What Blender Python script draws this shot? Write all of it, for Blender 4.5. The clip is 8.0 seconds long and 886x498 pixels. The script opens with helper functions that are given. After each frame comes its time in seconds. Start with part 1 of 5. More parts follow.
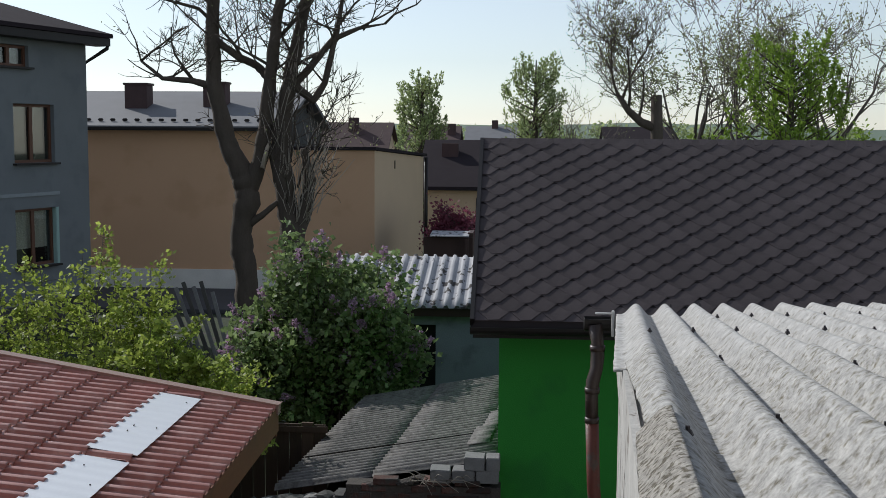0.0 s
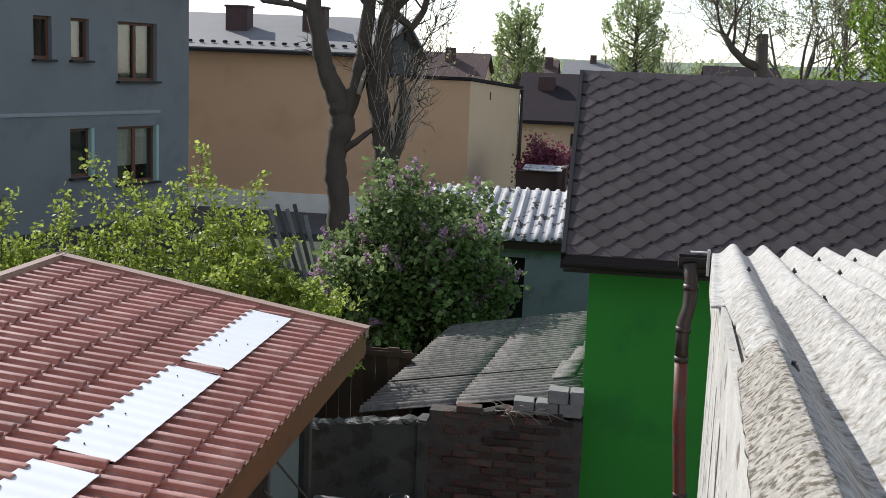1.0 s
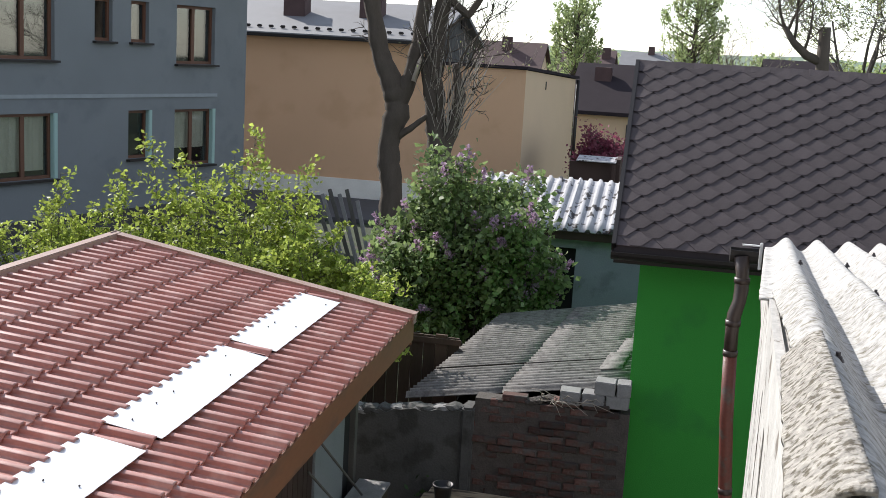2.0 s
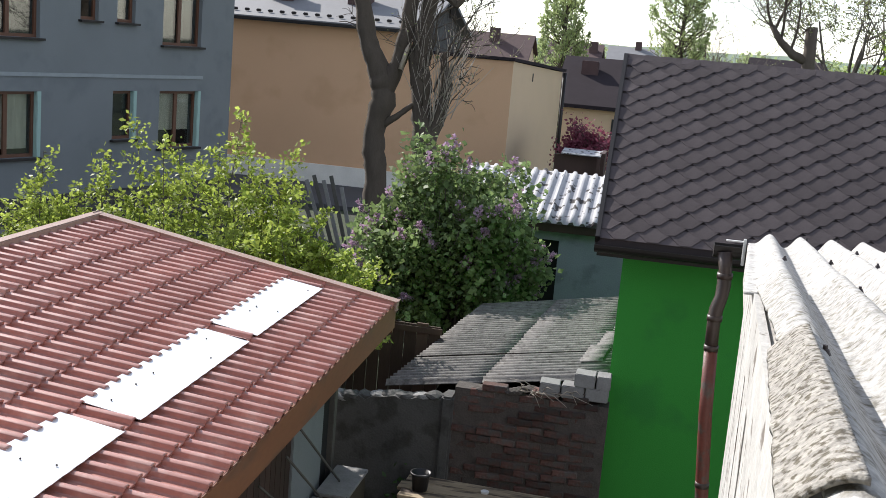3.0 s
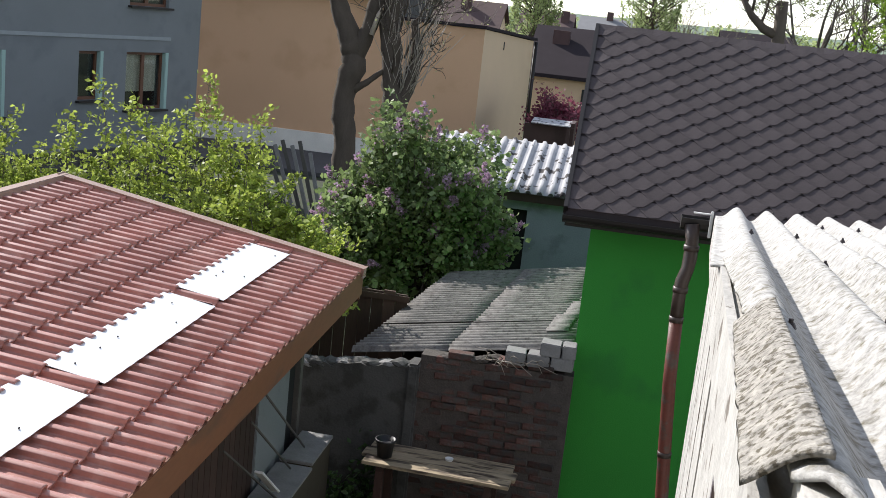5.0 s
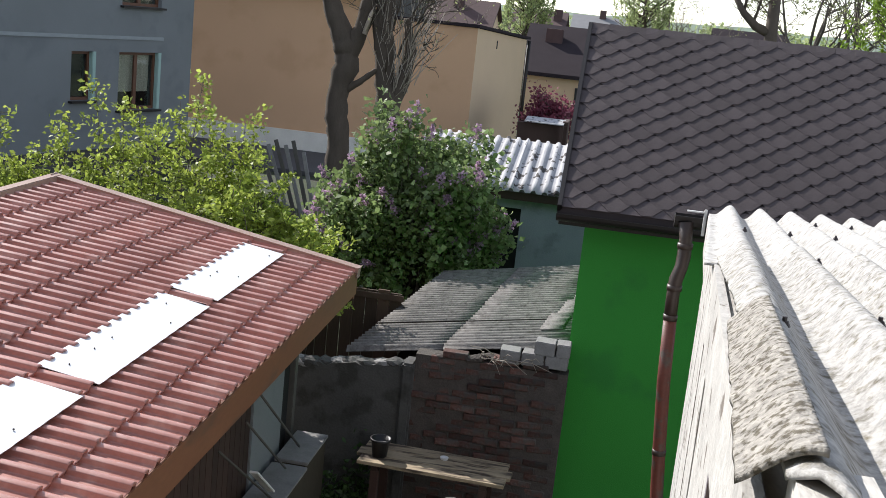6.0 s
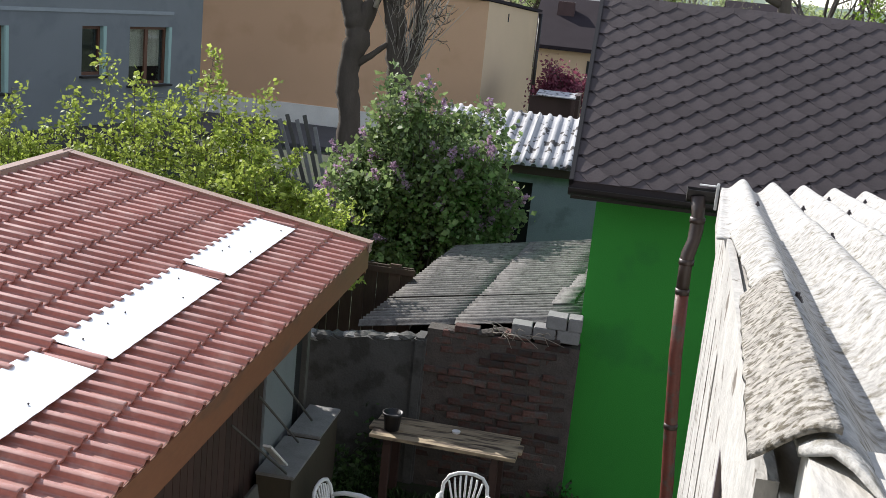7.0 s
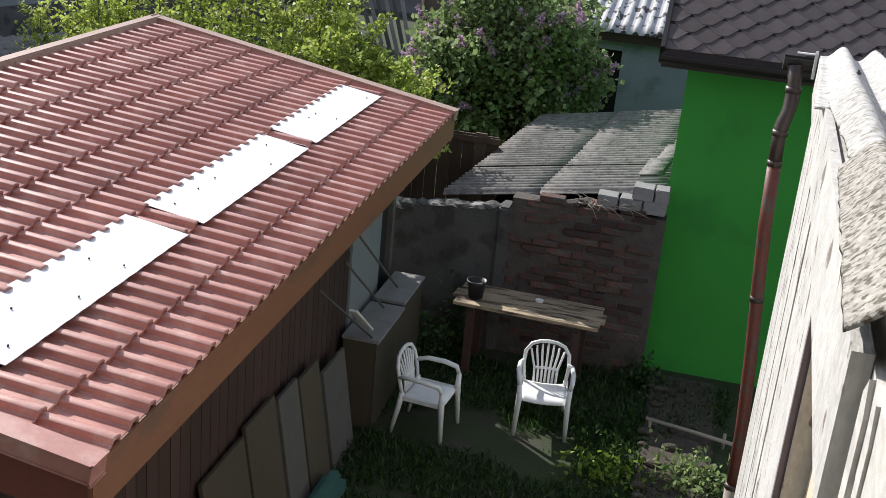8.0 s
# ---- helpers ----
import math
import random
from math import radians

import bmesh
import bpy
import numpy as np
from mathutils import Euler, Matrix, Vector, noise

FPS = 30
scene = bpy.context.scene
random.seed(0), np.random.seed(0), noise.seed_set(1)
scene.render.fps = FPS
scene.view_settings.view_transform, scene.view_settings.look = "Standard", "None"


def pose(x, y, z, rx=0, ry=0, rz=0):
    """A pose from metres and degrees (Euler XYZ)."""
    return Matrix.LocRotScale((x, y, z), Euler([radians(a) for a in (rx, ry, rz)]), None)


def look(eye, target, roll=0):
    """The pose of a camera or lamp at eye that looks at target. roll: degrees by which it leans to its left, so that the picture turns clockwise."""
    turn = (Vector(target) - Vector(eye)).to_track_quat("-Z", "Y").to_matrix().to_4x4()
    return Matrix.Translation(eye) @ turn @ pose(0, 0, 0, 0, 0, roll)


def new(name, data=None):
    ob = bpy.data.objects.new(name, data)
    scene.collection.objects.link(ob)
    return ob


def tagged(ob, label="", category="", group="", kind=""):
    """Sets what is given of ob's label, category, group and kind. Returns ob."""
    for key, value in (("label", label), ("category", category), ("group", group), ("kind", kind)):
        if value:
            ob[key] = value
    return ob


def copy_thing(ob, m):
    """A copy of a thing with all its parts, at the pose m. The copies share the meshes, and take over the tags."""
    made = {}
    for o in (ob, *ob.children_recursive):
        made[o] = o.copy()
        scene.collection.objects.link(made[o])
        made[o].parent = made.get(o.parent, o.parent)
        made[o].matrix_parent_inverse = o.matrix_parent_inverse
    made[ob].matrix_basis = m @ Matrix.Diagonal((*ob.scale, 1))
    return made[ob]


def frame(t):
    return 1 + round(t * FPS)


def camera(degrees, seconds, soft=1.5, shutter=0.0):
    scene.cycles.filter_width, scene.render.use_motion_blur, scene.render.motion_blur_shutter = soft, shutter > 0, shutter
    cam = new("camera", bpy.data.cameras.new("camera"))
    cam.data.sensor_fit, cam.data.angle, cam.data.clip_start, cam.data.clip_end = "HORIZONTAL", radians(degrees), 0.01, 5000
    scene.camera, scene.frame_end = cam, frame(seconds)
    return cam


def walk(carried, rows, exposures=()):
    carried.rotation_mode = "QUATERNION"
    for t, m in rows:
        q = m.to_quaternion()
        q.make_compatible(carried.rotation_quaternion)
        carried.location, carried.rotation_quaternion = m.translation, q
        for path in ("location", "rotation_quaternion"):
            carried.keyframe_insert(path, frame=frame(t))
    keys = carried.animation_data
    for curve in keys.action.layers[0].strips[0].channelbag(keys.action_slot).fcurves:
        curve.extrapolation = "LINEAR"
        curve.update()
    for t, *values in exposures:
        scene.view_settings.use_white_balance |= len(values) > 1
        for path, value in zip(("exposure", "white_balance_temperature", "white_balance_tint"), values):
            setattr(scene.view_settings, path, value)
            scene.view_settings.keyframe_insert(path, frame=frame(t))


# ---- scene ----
cam = camera(42.8, 8.0, soft=0.6)
# seconds, eye, yaw to the left of +y, pitch, lean
PATH = [
    (0, 0.057, -0.046, 4.859, 3.94, -5.82, 0.37),
    (0.5, 0.061, 0.003, 4.840, 6.40, -7.94, 1.39),
    (1, 0.030, -0.016, 4.826, 8.43, -9.31, 2.35),
    (1.2, 0.031, -0.019, 4.815, 10.10, -10.04, 2.90),
    (2.3, 0.055, 0.006, 4.808, 11.10, -9.93, 3.31),
    (2.5, 0.049, -0.001, 4.808, 10.48, -9.85, 3.55),
    (3, 0.037, 0.004, 4.795, 10.12, -10.44, 4.93),
    (3.5, 0.037, 0.007, 4.791, 9.84, -10.95, 5.62),
    (4, 0.036, 0.013, 4.792, 8.92, -11.42, 5.79),
    (4.5, 0.034, 0.015, 4.793, 8.55, -11.81, 6.15),
    (6, 0.032, 0.010, 4.796, 7.99, -11.93, 6.00),
    (6.5, 0.030, 0.004, 4.799, 8.01, -12.24, 5.97),
    (7, 0.031, 0.013, 4.798, 8.45, -13.29, 5.79),
    (7.5, 0.029, 0.016, 4.795, 8.78, -14.07, 6.06),
    (7.6, 0.028, 0.018, 4.794, 9.43, -15.38, 6.0),
    (7.7, 0.027, 0.019, 4.793, 10.11, -16.95, 5.70),
    (7.8, 0.026, 0.021, 4.791, 11.17, -18.73, 5.43),
    (7.9, 0.025, 0.022, 4.79, 11.77, -19.60, 5.35),
    (8, 0.024, 0.024, 4.789, 12.22, -20.28, 5.40),
]
walk(cam, [(t, pose(x, y, z, 90 + p, 0, w) @ pose(0, 0, 0, 0, 0, r)) for t, x, y, z, w, p, r in PATH],
     exposures=[(0.0, -0.47, 6250, 9), (0.5, 0.04, 6350, 9), (1.0, 0.26, 6450, 10), (2.5, 0.66, 6500, 11), (4.5, 0.56, 6500, 11), (8.0, 0.60, 6500, 11)])

# ---- light: sun from behind the roofs on the far side, clear bright sky ----
SUN_AZ, SUN_EL = radians(-51), radians(34.5)   # azimuth from +y, towards -x
world = bpy.data.worlds.new("world")
scene.world = world
world.use_nodes = True
wn = world.node_tree.nodes
wl = world.node_tree.links
sky = wn.new("ShaderNodeTexSky")
sky.sky_type = "NISHITA"
sky.sun_disc = False
sky.sun_elevation = SUN_EL
sky.sun_rotation = SUN_AZ
sky.dust_density = 0.15
sky.air_density = 1.0
sky.ozone_density = 3.0
wn["Background"].inputs[1].default_value = 0.15
haze = wn.new("ShaderNodeHueSaturation")
haze.inputs["Saturation"].default_value = 0.5
haze.inputs["Value"].default_value = 1.05
wl.new(sky.outputs[0], haze.inputs["Color"])
wl.new(haze.outputs[0], wn["Background"].inputs[0])
sun_data = bpy.data.lights.new("sun", "SUN")
sun_data.energy = 4.5
sun_data.angle = radians(0.55)
sun_data.color = (1.0, 0.96, 0.91)
sun = new("sun", sun_data)
to_sun = Vector((math.sin(SUN_AZ) * math.cos(SUN_EL), math.cos(SUN_AZ) * math.cos(SUN_EL), math.sin(SUN_EL)))
sun.matrix_world = look(to_sun * 60, (0, 0, 0))


# ---- materials ----
def mat(name, base, rough=0.8, metal=0.0, vary=0.25, scale=6.0, fine=60.0, bump=0.15, stain=None, stain_at=0.55,
        per_object=0.0, per_island=0.0, spec=0.5, stretch=(1, 1, 1), transmit=0.0, coord="Object", soft_edge=0.12):
    m = bpy.data.materials.new(name)
    m.use_nodes = True
    n, k = m.node_tree.nodes, m.node_tree.links
    b = n["Principled BSDF"]
    b.inputs["Roughness"].default_value = rough
    b.inputs["Metallic"].default_value = metal
    b.inputs["Specular IOR Level"].default_value = spec
    b.inputs["Transmission Weight"].default_value = transmit
    tc, mp = n.new("ShaderNodeTexCoord"), n.new("ShaderNodeMapping")
    mp.inputs["Scale"].default_value = stretch
    k.new(tc.outputs[coord], mp.inputs[0])

    def tex(s, d):
        t = n.new("ShaderNodeTexNoise")
        t.inputs["Scale"].default_value, t.inputs["Detail"].default_value = s, d
        k.new(mp.outputs[0], t.inputs["Vector"])
        return t

    def math_node(op, a, v):
        t = n.new("ShaderNodeMath")
        t.operation = op
        k.new(a, t.inputs[0])
        if isinstance(v, (int, float)):
            t.inputs[1].default_value = v
        else:
            k.new(v, t.inputs[1])
        return t.outputs[0]

    big, small = tex(scale, 5.0), tex(fine, 4.0)
    val = math_node("ADD", math_node("MULTIPLY", big.outputs[0], 1.3 * vary), math_node("MULTIPLY", small.outputs[0], 0.9 * vary))
    val = math_node("ADD", val, 1.0 - 1.1 * vary)
    if per_object:
        oi = n.new("ShaderNodeObjectInfo")
        val = math_node("MULTIPLY", val, math_node("ADD", math_node("MULTIPLY", oi.outputs["Random"], 2 * per_object), 1 - per_object))
    if per_island:
        ge = n.new("ShaderNodeNewGeometry")
        val = math_node("MULTIPLY", val, math_node("ADD", math_node("MULTIPLY", ge.outputs["Random Per Island"], 2 * per_island), 1 - per_island))
    mul = n.new("ShaderNodeMix")
    mul.data_type, mul.blend_type = "RGBA", "MULTIPLY"
    mul.inputs[0].default_value = 1.0
    k.new(val, mul.inputs[7])
    if stain:
        st, ramp, mx = tex(scale * 1.7, 6.0), n.new("ShaderNodeValToRGB"), n.new("ShaderNodeMix")
        ramp.color_ramp.elements[0].position, ramp.color_ramp.elements[1].position = stain_at, min(stain_at + soft_edge, 0.99)
        k.new(st.outputs[0], ramp.inputs[0])
        mx.data_type = "RGBA"
        mx.inputs[6].default_value, mx.inputs[7].default_value = (*base, 1), (*stain, 1)
        k.new(ramp.outputs[0], mx.inputs[0])
        k.new(mx.outputs[2], mul.inputs[6])
    else:
        mul.inputs[6].default_value = (*base, 1)
    k.new(mul.outputs[2], b.inputs["Base Color"])
    if bump:
        bp = n.new("ShaderNodeBump")
        bp.inputs["Strength"].default_value, bp.inputs["Distance"].default_value = bump, 0.01
        k.new(small.outputs[0], bp.inputs["Height"])
        k.new(bp.outputs[0], b.inputs["Normal"])
    return m


def leaf_mat(name, base, vary=0.35, through_light=0.45):
    m = mat(name, base, rough=0.55, vary=0.3, scale=1.5, fine=20, bump=0, per_island=vary, coord="Object")
    n, k = m.node_tree.nodes, m.node_tree.links
    b, out = n["Principled BSDF"], n["Material Output"]
    tl, mix = n.new("ShaderNodeBsdfTranslucent"), n.new("ShaderNodeMixShader")
    col = b.inputs["Base Color"].links[0].from_socket
    k.new(col, tl.inputs[0])
    mix.inputs[0].default_value = through_light
    k.new(b.outputs[0], mix.inputs[1])
    k.new(tl.outputs[0], mix.inputs[2])
    k.new(mix.outputs[0], out.inputs[0])
    return m


M_RED = mat("painted_metal_tile", (0.44, 0.20, 0.16), 0.40, vary=0.4, scale=2.5, fine=40, bump=0.05, stain=(0.53, 0.30, 0.25), stain_at=0.52, per_object=0.06, spec=0.6)
# Red darkened in its colour for the shade on the near gable fascia.
M_REDSHADE = mat("shade_darkened_red_fascia", (0.17, 0.048, 0.033), 0.6, vary=0.3, scale=4, fine=40, bump=0.05)
M_RED.node_tree.nodes["Principled BSDF"].inputs["Coat Weight"].default_value = 0.3
M_RED.node_tree.nodes["Principled BSDF"].inputs["Coat Roughness"].default_value = 0.28
M_TRIM = mat("pale_brown_flashing", (0.36, 0.24, 0.19), 0.4, vary=0.2, scale=4, bump=0.05)
M_FASCIA = mat("orange_brown_fascia", (0.21, 0.088, 0.043), 0.6, vary=0.35, scale=3, fine=30, stretch=(1, 0.3, 1), bump=0.1, stain=(0.15, 0.075, 0.045))
M_POLY = mat("white_translucent_sheet", (0.78, 0.80, 0.82), 0.3, vary=0.08, scale=3, fine=30, bump=0.03)
M_SCREW = mat("dark_screw", (0.05, 0.04, 0.04), 0.6, bump=0)
M_DARKWOOD = mat("dark_stained_boards", (0.055, 0.028, 0.022), 0.7, vary=0.4, scale=4, fine=50, stretch=(1, 1, 0.15), per_object=0.25)
M_FENCE = mat("brown_fence_board", (0.10, 0.062, 0.045), 0.85, vary=0.5, scale=5, fine=50, stretch=(1, 1, 0.2), per_object=0.3)
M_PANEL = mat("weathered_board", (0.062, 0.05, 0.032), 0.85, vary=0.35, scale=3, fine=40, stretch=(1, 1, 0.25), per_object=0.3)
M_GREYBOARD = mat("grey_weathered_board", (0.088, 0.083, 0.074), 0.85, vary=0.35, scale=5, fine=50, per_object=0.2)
M_WHITEPAINT = mat("white_paint", (0.78, 0.78, 0.76), 0.5, vary=0.1, scale=5)
M_PLASTIC = mat("white_plastic", (0.80, 0.81, 0.80), 0.35, vary=0.08, scale=6, fine=40, bump=0.02, stain=(0.68, 0.68, 0.64), stain_at=0.58)
M_GREEN = mat("green_stucco", (0.035, 0.28, 0.035), 0.9, vary=0.16, scale=1.3, fine=90, bump=0.35, stain=(0.03, 0.23, 0.035), stain_at=0.56)
M_SHINGLE = mat("brown_bitumen_shingle", (0.092, 0.077, 0.078), 0.95, vary=0.7, scale=3.5, fine=110, bump=0.5, per_object=0.12, per_island=0.10, spec=0.25)
M_UNDERLAY = mat("dark_bitumen_felt", (0.045, 0.035, 0.035), 0.95, vary=0.2)
M_GUTTER = mat("dark_brown_gutter", (0.013, 0.010, 0.0095), 0.5, vary=0.25, scale=5)
M_PIPE = mat("rusty_brown_downpipe", (0.13, 0.036, 0.024), 0.5, vary=0.6, scale=7, fine=60, stain=(0.09, 0.065, 0.05), stain_at=0.52)
M_PIPETOP = mat("dirty_grey_brown_pipe", (0.05, 0.034, 0.027), 0.4, vary=0.5, scale=9)
M_ETERNIT = mat("weathered_asbestos_cement", (0.40, 0.39, 0.368), 0.95, vary=1.0, scale=27, fine=110, bump=0.45, stain=(0.15, 0.132, 0.09), stain_at=0.50, soft_edge=0.22, stretch=(1.0, 0.7, 1.0))
M_CLEANSHEET = mat("pale_asbestos_cement", (0.43, 0.42, 0.40), 0.95, vary=0.8, scale=20, fine=90, bump=0.4, stain=(0.20, 0.18, 0.135), stain_at=0.54, soft_edge=0.20, stretch=(1.0, 0.7, 1.0))
M_MOSS = mat("lichen_dark_asbestos_cement", (0.32, 0.30, 0.265), 0.95, vary=1.1, scale=46, fine=140, bump=0.6, stain=(0.10, 0.085, 0.06), stain_at=0.49, soft_edge=0.12, stretch=(1.1, 0.8, 1.1))
M_SHEDROOF = mat("dark_weathered_cement_sheet", (0.20, 0.19, 0.18), 0.95, vary=0.9, scale=9, fine=60, bump=0.3, stain=(0.10, 0.092, 0.085), stain_at=0.52, soft_edge=0.2, per_object=0.14, stretch=(1.0, 1.0, 1))
M_WHITEROOF = mat("silver_painted_metal", (0.42, 0.42, 0.43), 0.7, vary=0.35, scale=3.2, fine=40, stain=(0.05, 0.043, 0.04), stain_at=0.56, soft_edge=0.04, stretch=(1, 0.9, 1), spec=0.3)
M_PEEL = mat("peeling_white_paint", (0.47, 0.455, 0.425), 0.9, vary=0.6, scale=11, fine=90, bump=0.4, stain=(0.17, 0.145, 0.12), stain_at=0.60, soft_edge=0.04, stretch=(1, 0.4, 0.5))
M_BEIGE = mat("beige_reveal_plaster", (0.58, 0.48, 0.34), 0.9, vary=0.2)
M_SPLINTER = mat("whitewashed_splintered_wood", (0.50, 0.48, 0.44), 0.9, vary=0.7, scale=14, fine=90, bump=0.3, stretch=(1, 0.25, 0.6))
M_PURPLE = mat("dark_grey_window_frame", (0.15, 0.13, 0.15), 0.6, vary=0.3, scale=10)
M_BRICK = mat("old_red_brick", (0.105, 0.052, 0.042), 0.95, vary=1.0, scale=6, fine=40, bump=0.9, stain=(0.06, 0.053, 0.048), stain_at=0.45, soft_edge=0.2, per_object=0.5)
M_MORTAR = mat("grey_mortar", (0.085, 0.072, 0.064), 0.98, vary=0.7, scale=8, bump=0.8)
M_RENDER = mat("grey_cement_render", (0.085, 0.084, 0.08), 0.95, vary=0.6, scale=3, fine=50, bump=0.6, stain=(0.05, 0.048, 0.044), stain_at=0.5)
M_BLOCK = mat("pale_concrete_block", (0.24, 0.235, 0.23), 0.95, vary=0.4, scale=9, bump=0.5, per_object=0.15)
M_GREYWALL = mat("blue_grey_render", (0.205, 0.222, 0.232), 0.92, vary=0.2, scale=0.8, fine=60, bump=0.3, stain=(0.18, 0.197, 0.21))
M_BAND = mat("pale_band", (0.31, 0.34, 0.355), 0.9, vary=0.2)
M_MINT = mat("mint_reveal", (0.36, 0.52, 0.48), 0.85, vary=0.1)
M_ORANGE = mat("ochre_render", (0.69, 0.435, 0.265), 0.93, vary=0.12, scale=0.5, fine=50, bump=0.2, stain=(0.64, 0.395, 0.235))
M_ORANGE2 = mat("pale_ochre_render", (0.68, 0.51, 0.34), 0.93, vary=0.12, scale=0.6, fine=50, bump=0.2)
M_SLATE = mat("grey_roof_sheet", (0.20, 0.20, 0.205), 0.75, vary=0.2, scale=1.5, fine=30, bump=0.2)
M_DARKROOF = mat("dark_roof", (0.036, 0.029, 0.033), 0.95, vary=0.25, scale=2, fine=30, spec=0.1)
M_CHIMNEY = mat("dark_red_chimney_brick", (0.085, 0.052, 0.05), 0.9, vary=0.35, scale=4, fine=30)
M_WINFRAME = mat("brown_window_frame", (0.13, 0.055, 0.03), 0.5, vary=0.25, scale=8)
M_GLASS = mat("window_glass", (0.05, 0.055, 0.055), 0.03, vary=0.2, scale=0.9, fine=5, bump=0.0, spec=0.8)
# Cream colour that paints a sunlit reflection into the lower windows.
M_REFLECTION = mat("cream_window_reflection", (0.78, 0.70, 0.60), 0.9, vary=0.3, scale=2, stretch=(4, 4, 1))


def clear_glass():
    m = bpy.data.materials.new("clear_window_glass")
    m.use_nodes = True
    n, k = m.node_tree.nodes, m.node_tree.links
    n.remove(n["Principled BSDF"])
    seen, shine, mix = n.new("ShaderNodeBsdfTransparent"), n.new("ShaderNodeBsdfGlossy"), n.new("ShaderNodeMixShader")
    seen.inputs[0].default_value = (0.80, 0.84, 0.82, 1)
    shine.inputs["Roughness"].default_value = 0.03
    mix.inputs[0].default_value = 0.13
    k.new(seen.outputs[0], mix.inputs[1])
    k.new(shine.outputs[0], mix.inputs[2])
    k.new(mix.outputs[0], n["Material Output"].inputs[0])
    return m


M_CLEAR = clear_glass()
# Near-black colour that paints the shade inside rooms and openings.
M_DARK = mat("painted_inner_shade", (0.012, 0.012, 0.013), 0.9, vary=0.3)
M_CONCRETE = mat("pale_concrete", (0.84, 0.81, 0.75), 0.95, vary=0.2, scale=2, fine=50, bump=0.3)
M_ASPHALT = mat("asphalt", (0.075, 0.075, 0.08), 0.95, vary=0.3, scale=1.0, fine=80, bump=0.3)
# Ground colour is darkened to carry the shade of the enclosed yard.
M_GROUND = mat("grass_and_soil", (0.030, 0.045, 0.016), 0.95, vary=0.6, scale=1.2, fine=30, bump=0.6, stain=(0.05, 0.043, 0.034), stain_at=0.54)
M_SOIL = mat("rubble_soil", (0.062, 0.05, 0.04), 0.98, vary=0.6, scale=9, fine=60, bump=0.8, stain=(0.11, 0.10, 0.09), stain_at=0.6)
M_HILL = mat("far_hillside", (0.14, 0.19, 0.13), 0.95, vary=0.35, scale=0.05, fine=0.6, bump=0)
M_BARK = mat("dark_bark", (0.095, 0.075, 0.058), 0.95, vary=0.5, scale=8, fine=60, bump=0.9, stretch=(1, 1, 0.3))
M_TWIG = mat("grey_brown_twigs", (0.12, 0.10, 0.085), 0.9, vary=0.3, bump=0)
M_WISP = mat("pale_dry_shoots", (0.40, 0.35, 0.29), 0.9, vary=0.4, bump=0)
M_PALEBARK = mat("bare_pale_wood", (0.50, 0.42, 0.33), 0.8, vary=0.2)
M_LEAF = leaf_mat("fresh_green_leaf", (0.355, 0.43, 0.085), 0.4, 0.48)
M_LILACLEAF = leaf_mat("dark_green_leaf", (0.21, 0.285, 0.11), 0.5)
M_LILAC = leaf_mat("lilac_blossom", (0.48, 0.32, 0.45), 0.35, 0.4)
M_POPLAR = leaf_mat("poplar_leaf", (0.36, 0.43, 0.19))
M_TREELEAF = leaf_mat("maple_leaf", (0.22, 0.33, 0.045))
M_BUD = leaf_mat("young_leaf_buds", (0.27, 0.30, 0.14))
M_REDLEAF = leaf_mat("red_blossom_leaf", (0.24, 0.065, 0.10))
# Blade colour is lowered too, with the yard's shade put into it.
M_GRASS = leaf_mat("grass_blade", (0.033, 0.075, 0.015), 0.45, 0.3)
M_TABLE = mat("weathered_table_wood", (0.34, 0.27, 0.18), 0.8, vary=0.6, scale=5, fine=40, stretch=(0.3, 2, 1), stain=(0.075, 0.055, 0.04), stain_at=0.48, per_object=0.12)
M_POT = mat("black_plastic_pot", (0.018, 0.018, 0.02), 0.45, vary=0.2)
M_STICK = mat("dry_grey_wood", (0.34, 0.30, 0.25), 0.9, vary=0.3)
M_PLASTER = mat("pale_grey_render", (0.275, 0.29, 0.35), 0.95, vary=0.35, scale=2, fine=50, bump=0.4, stain=(0.21, 0.22, 0.26))
M_TARP = mat("green_tarp", (0.04, 0.12, 0.10), 0.6, vary=0.3)


# ---- mesh helpers ----
def link(name, me, material, parent=None, label=""):
    me.materials.append(material)
    ob = new(name, me)
    if parent:
        ob.parent = parent
        ob.matrix_parent_inverse = Matrix.Translation(parent.location).inverted()
    return tagged(ob, label)


def raw(name, verts, faces, material, parent=None, label="", smooth=False):
    me = bpy.data.meshes.new(name)
    me.from_pydata([tuple(map(float, v)) for v in verts], [], faces)
    if smooth:
        me.polygons.foreach_set("use_smooth", [True] * len(me.polygons))
    me.update()
    return link(name, me, material, parent, label)


def part(name, bm, material, parent=None, label="", bevel=0.0, smooth=False):
    if bevel:
        bmesh.ops.bevel(bm, geom=bm.edges[:], offset=bevel, segments=2, affect="EDGES", clamp_overlap=True)
    bmesh.ops.recalc_face_normals(bm, faces=bm.faces[:])
    me = bpy.data.meshes.new(name)
    bm.to_mesh(me)
    bm.free()
    if smooth:
        me.polygons.foreach_set("use_smooth", [True] * len(me.polygons))
    return link(name, me, material, parent, label)


def box(x0, x1, y0, y1, z0, z1, m=None, bm=None):
    bm = bm or bmesh.new()
    vs = bmesh.ops.create_cube(bm, size=1)["verts"]
    for v in vs:
        v.co = Vector((x0 + (v.co.x + 0.5) * (x1 - x0), y0 + (v.co.y + 0.5) * (y1 - y0), z0 + (v.co.z + 0.5) * (z1 - z0)))
        if m:
            v.co = m @ v.co
    return bm


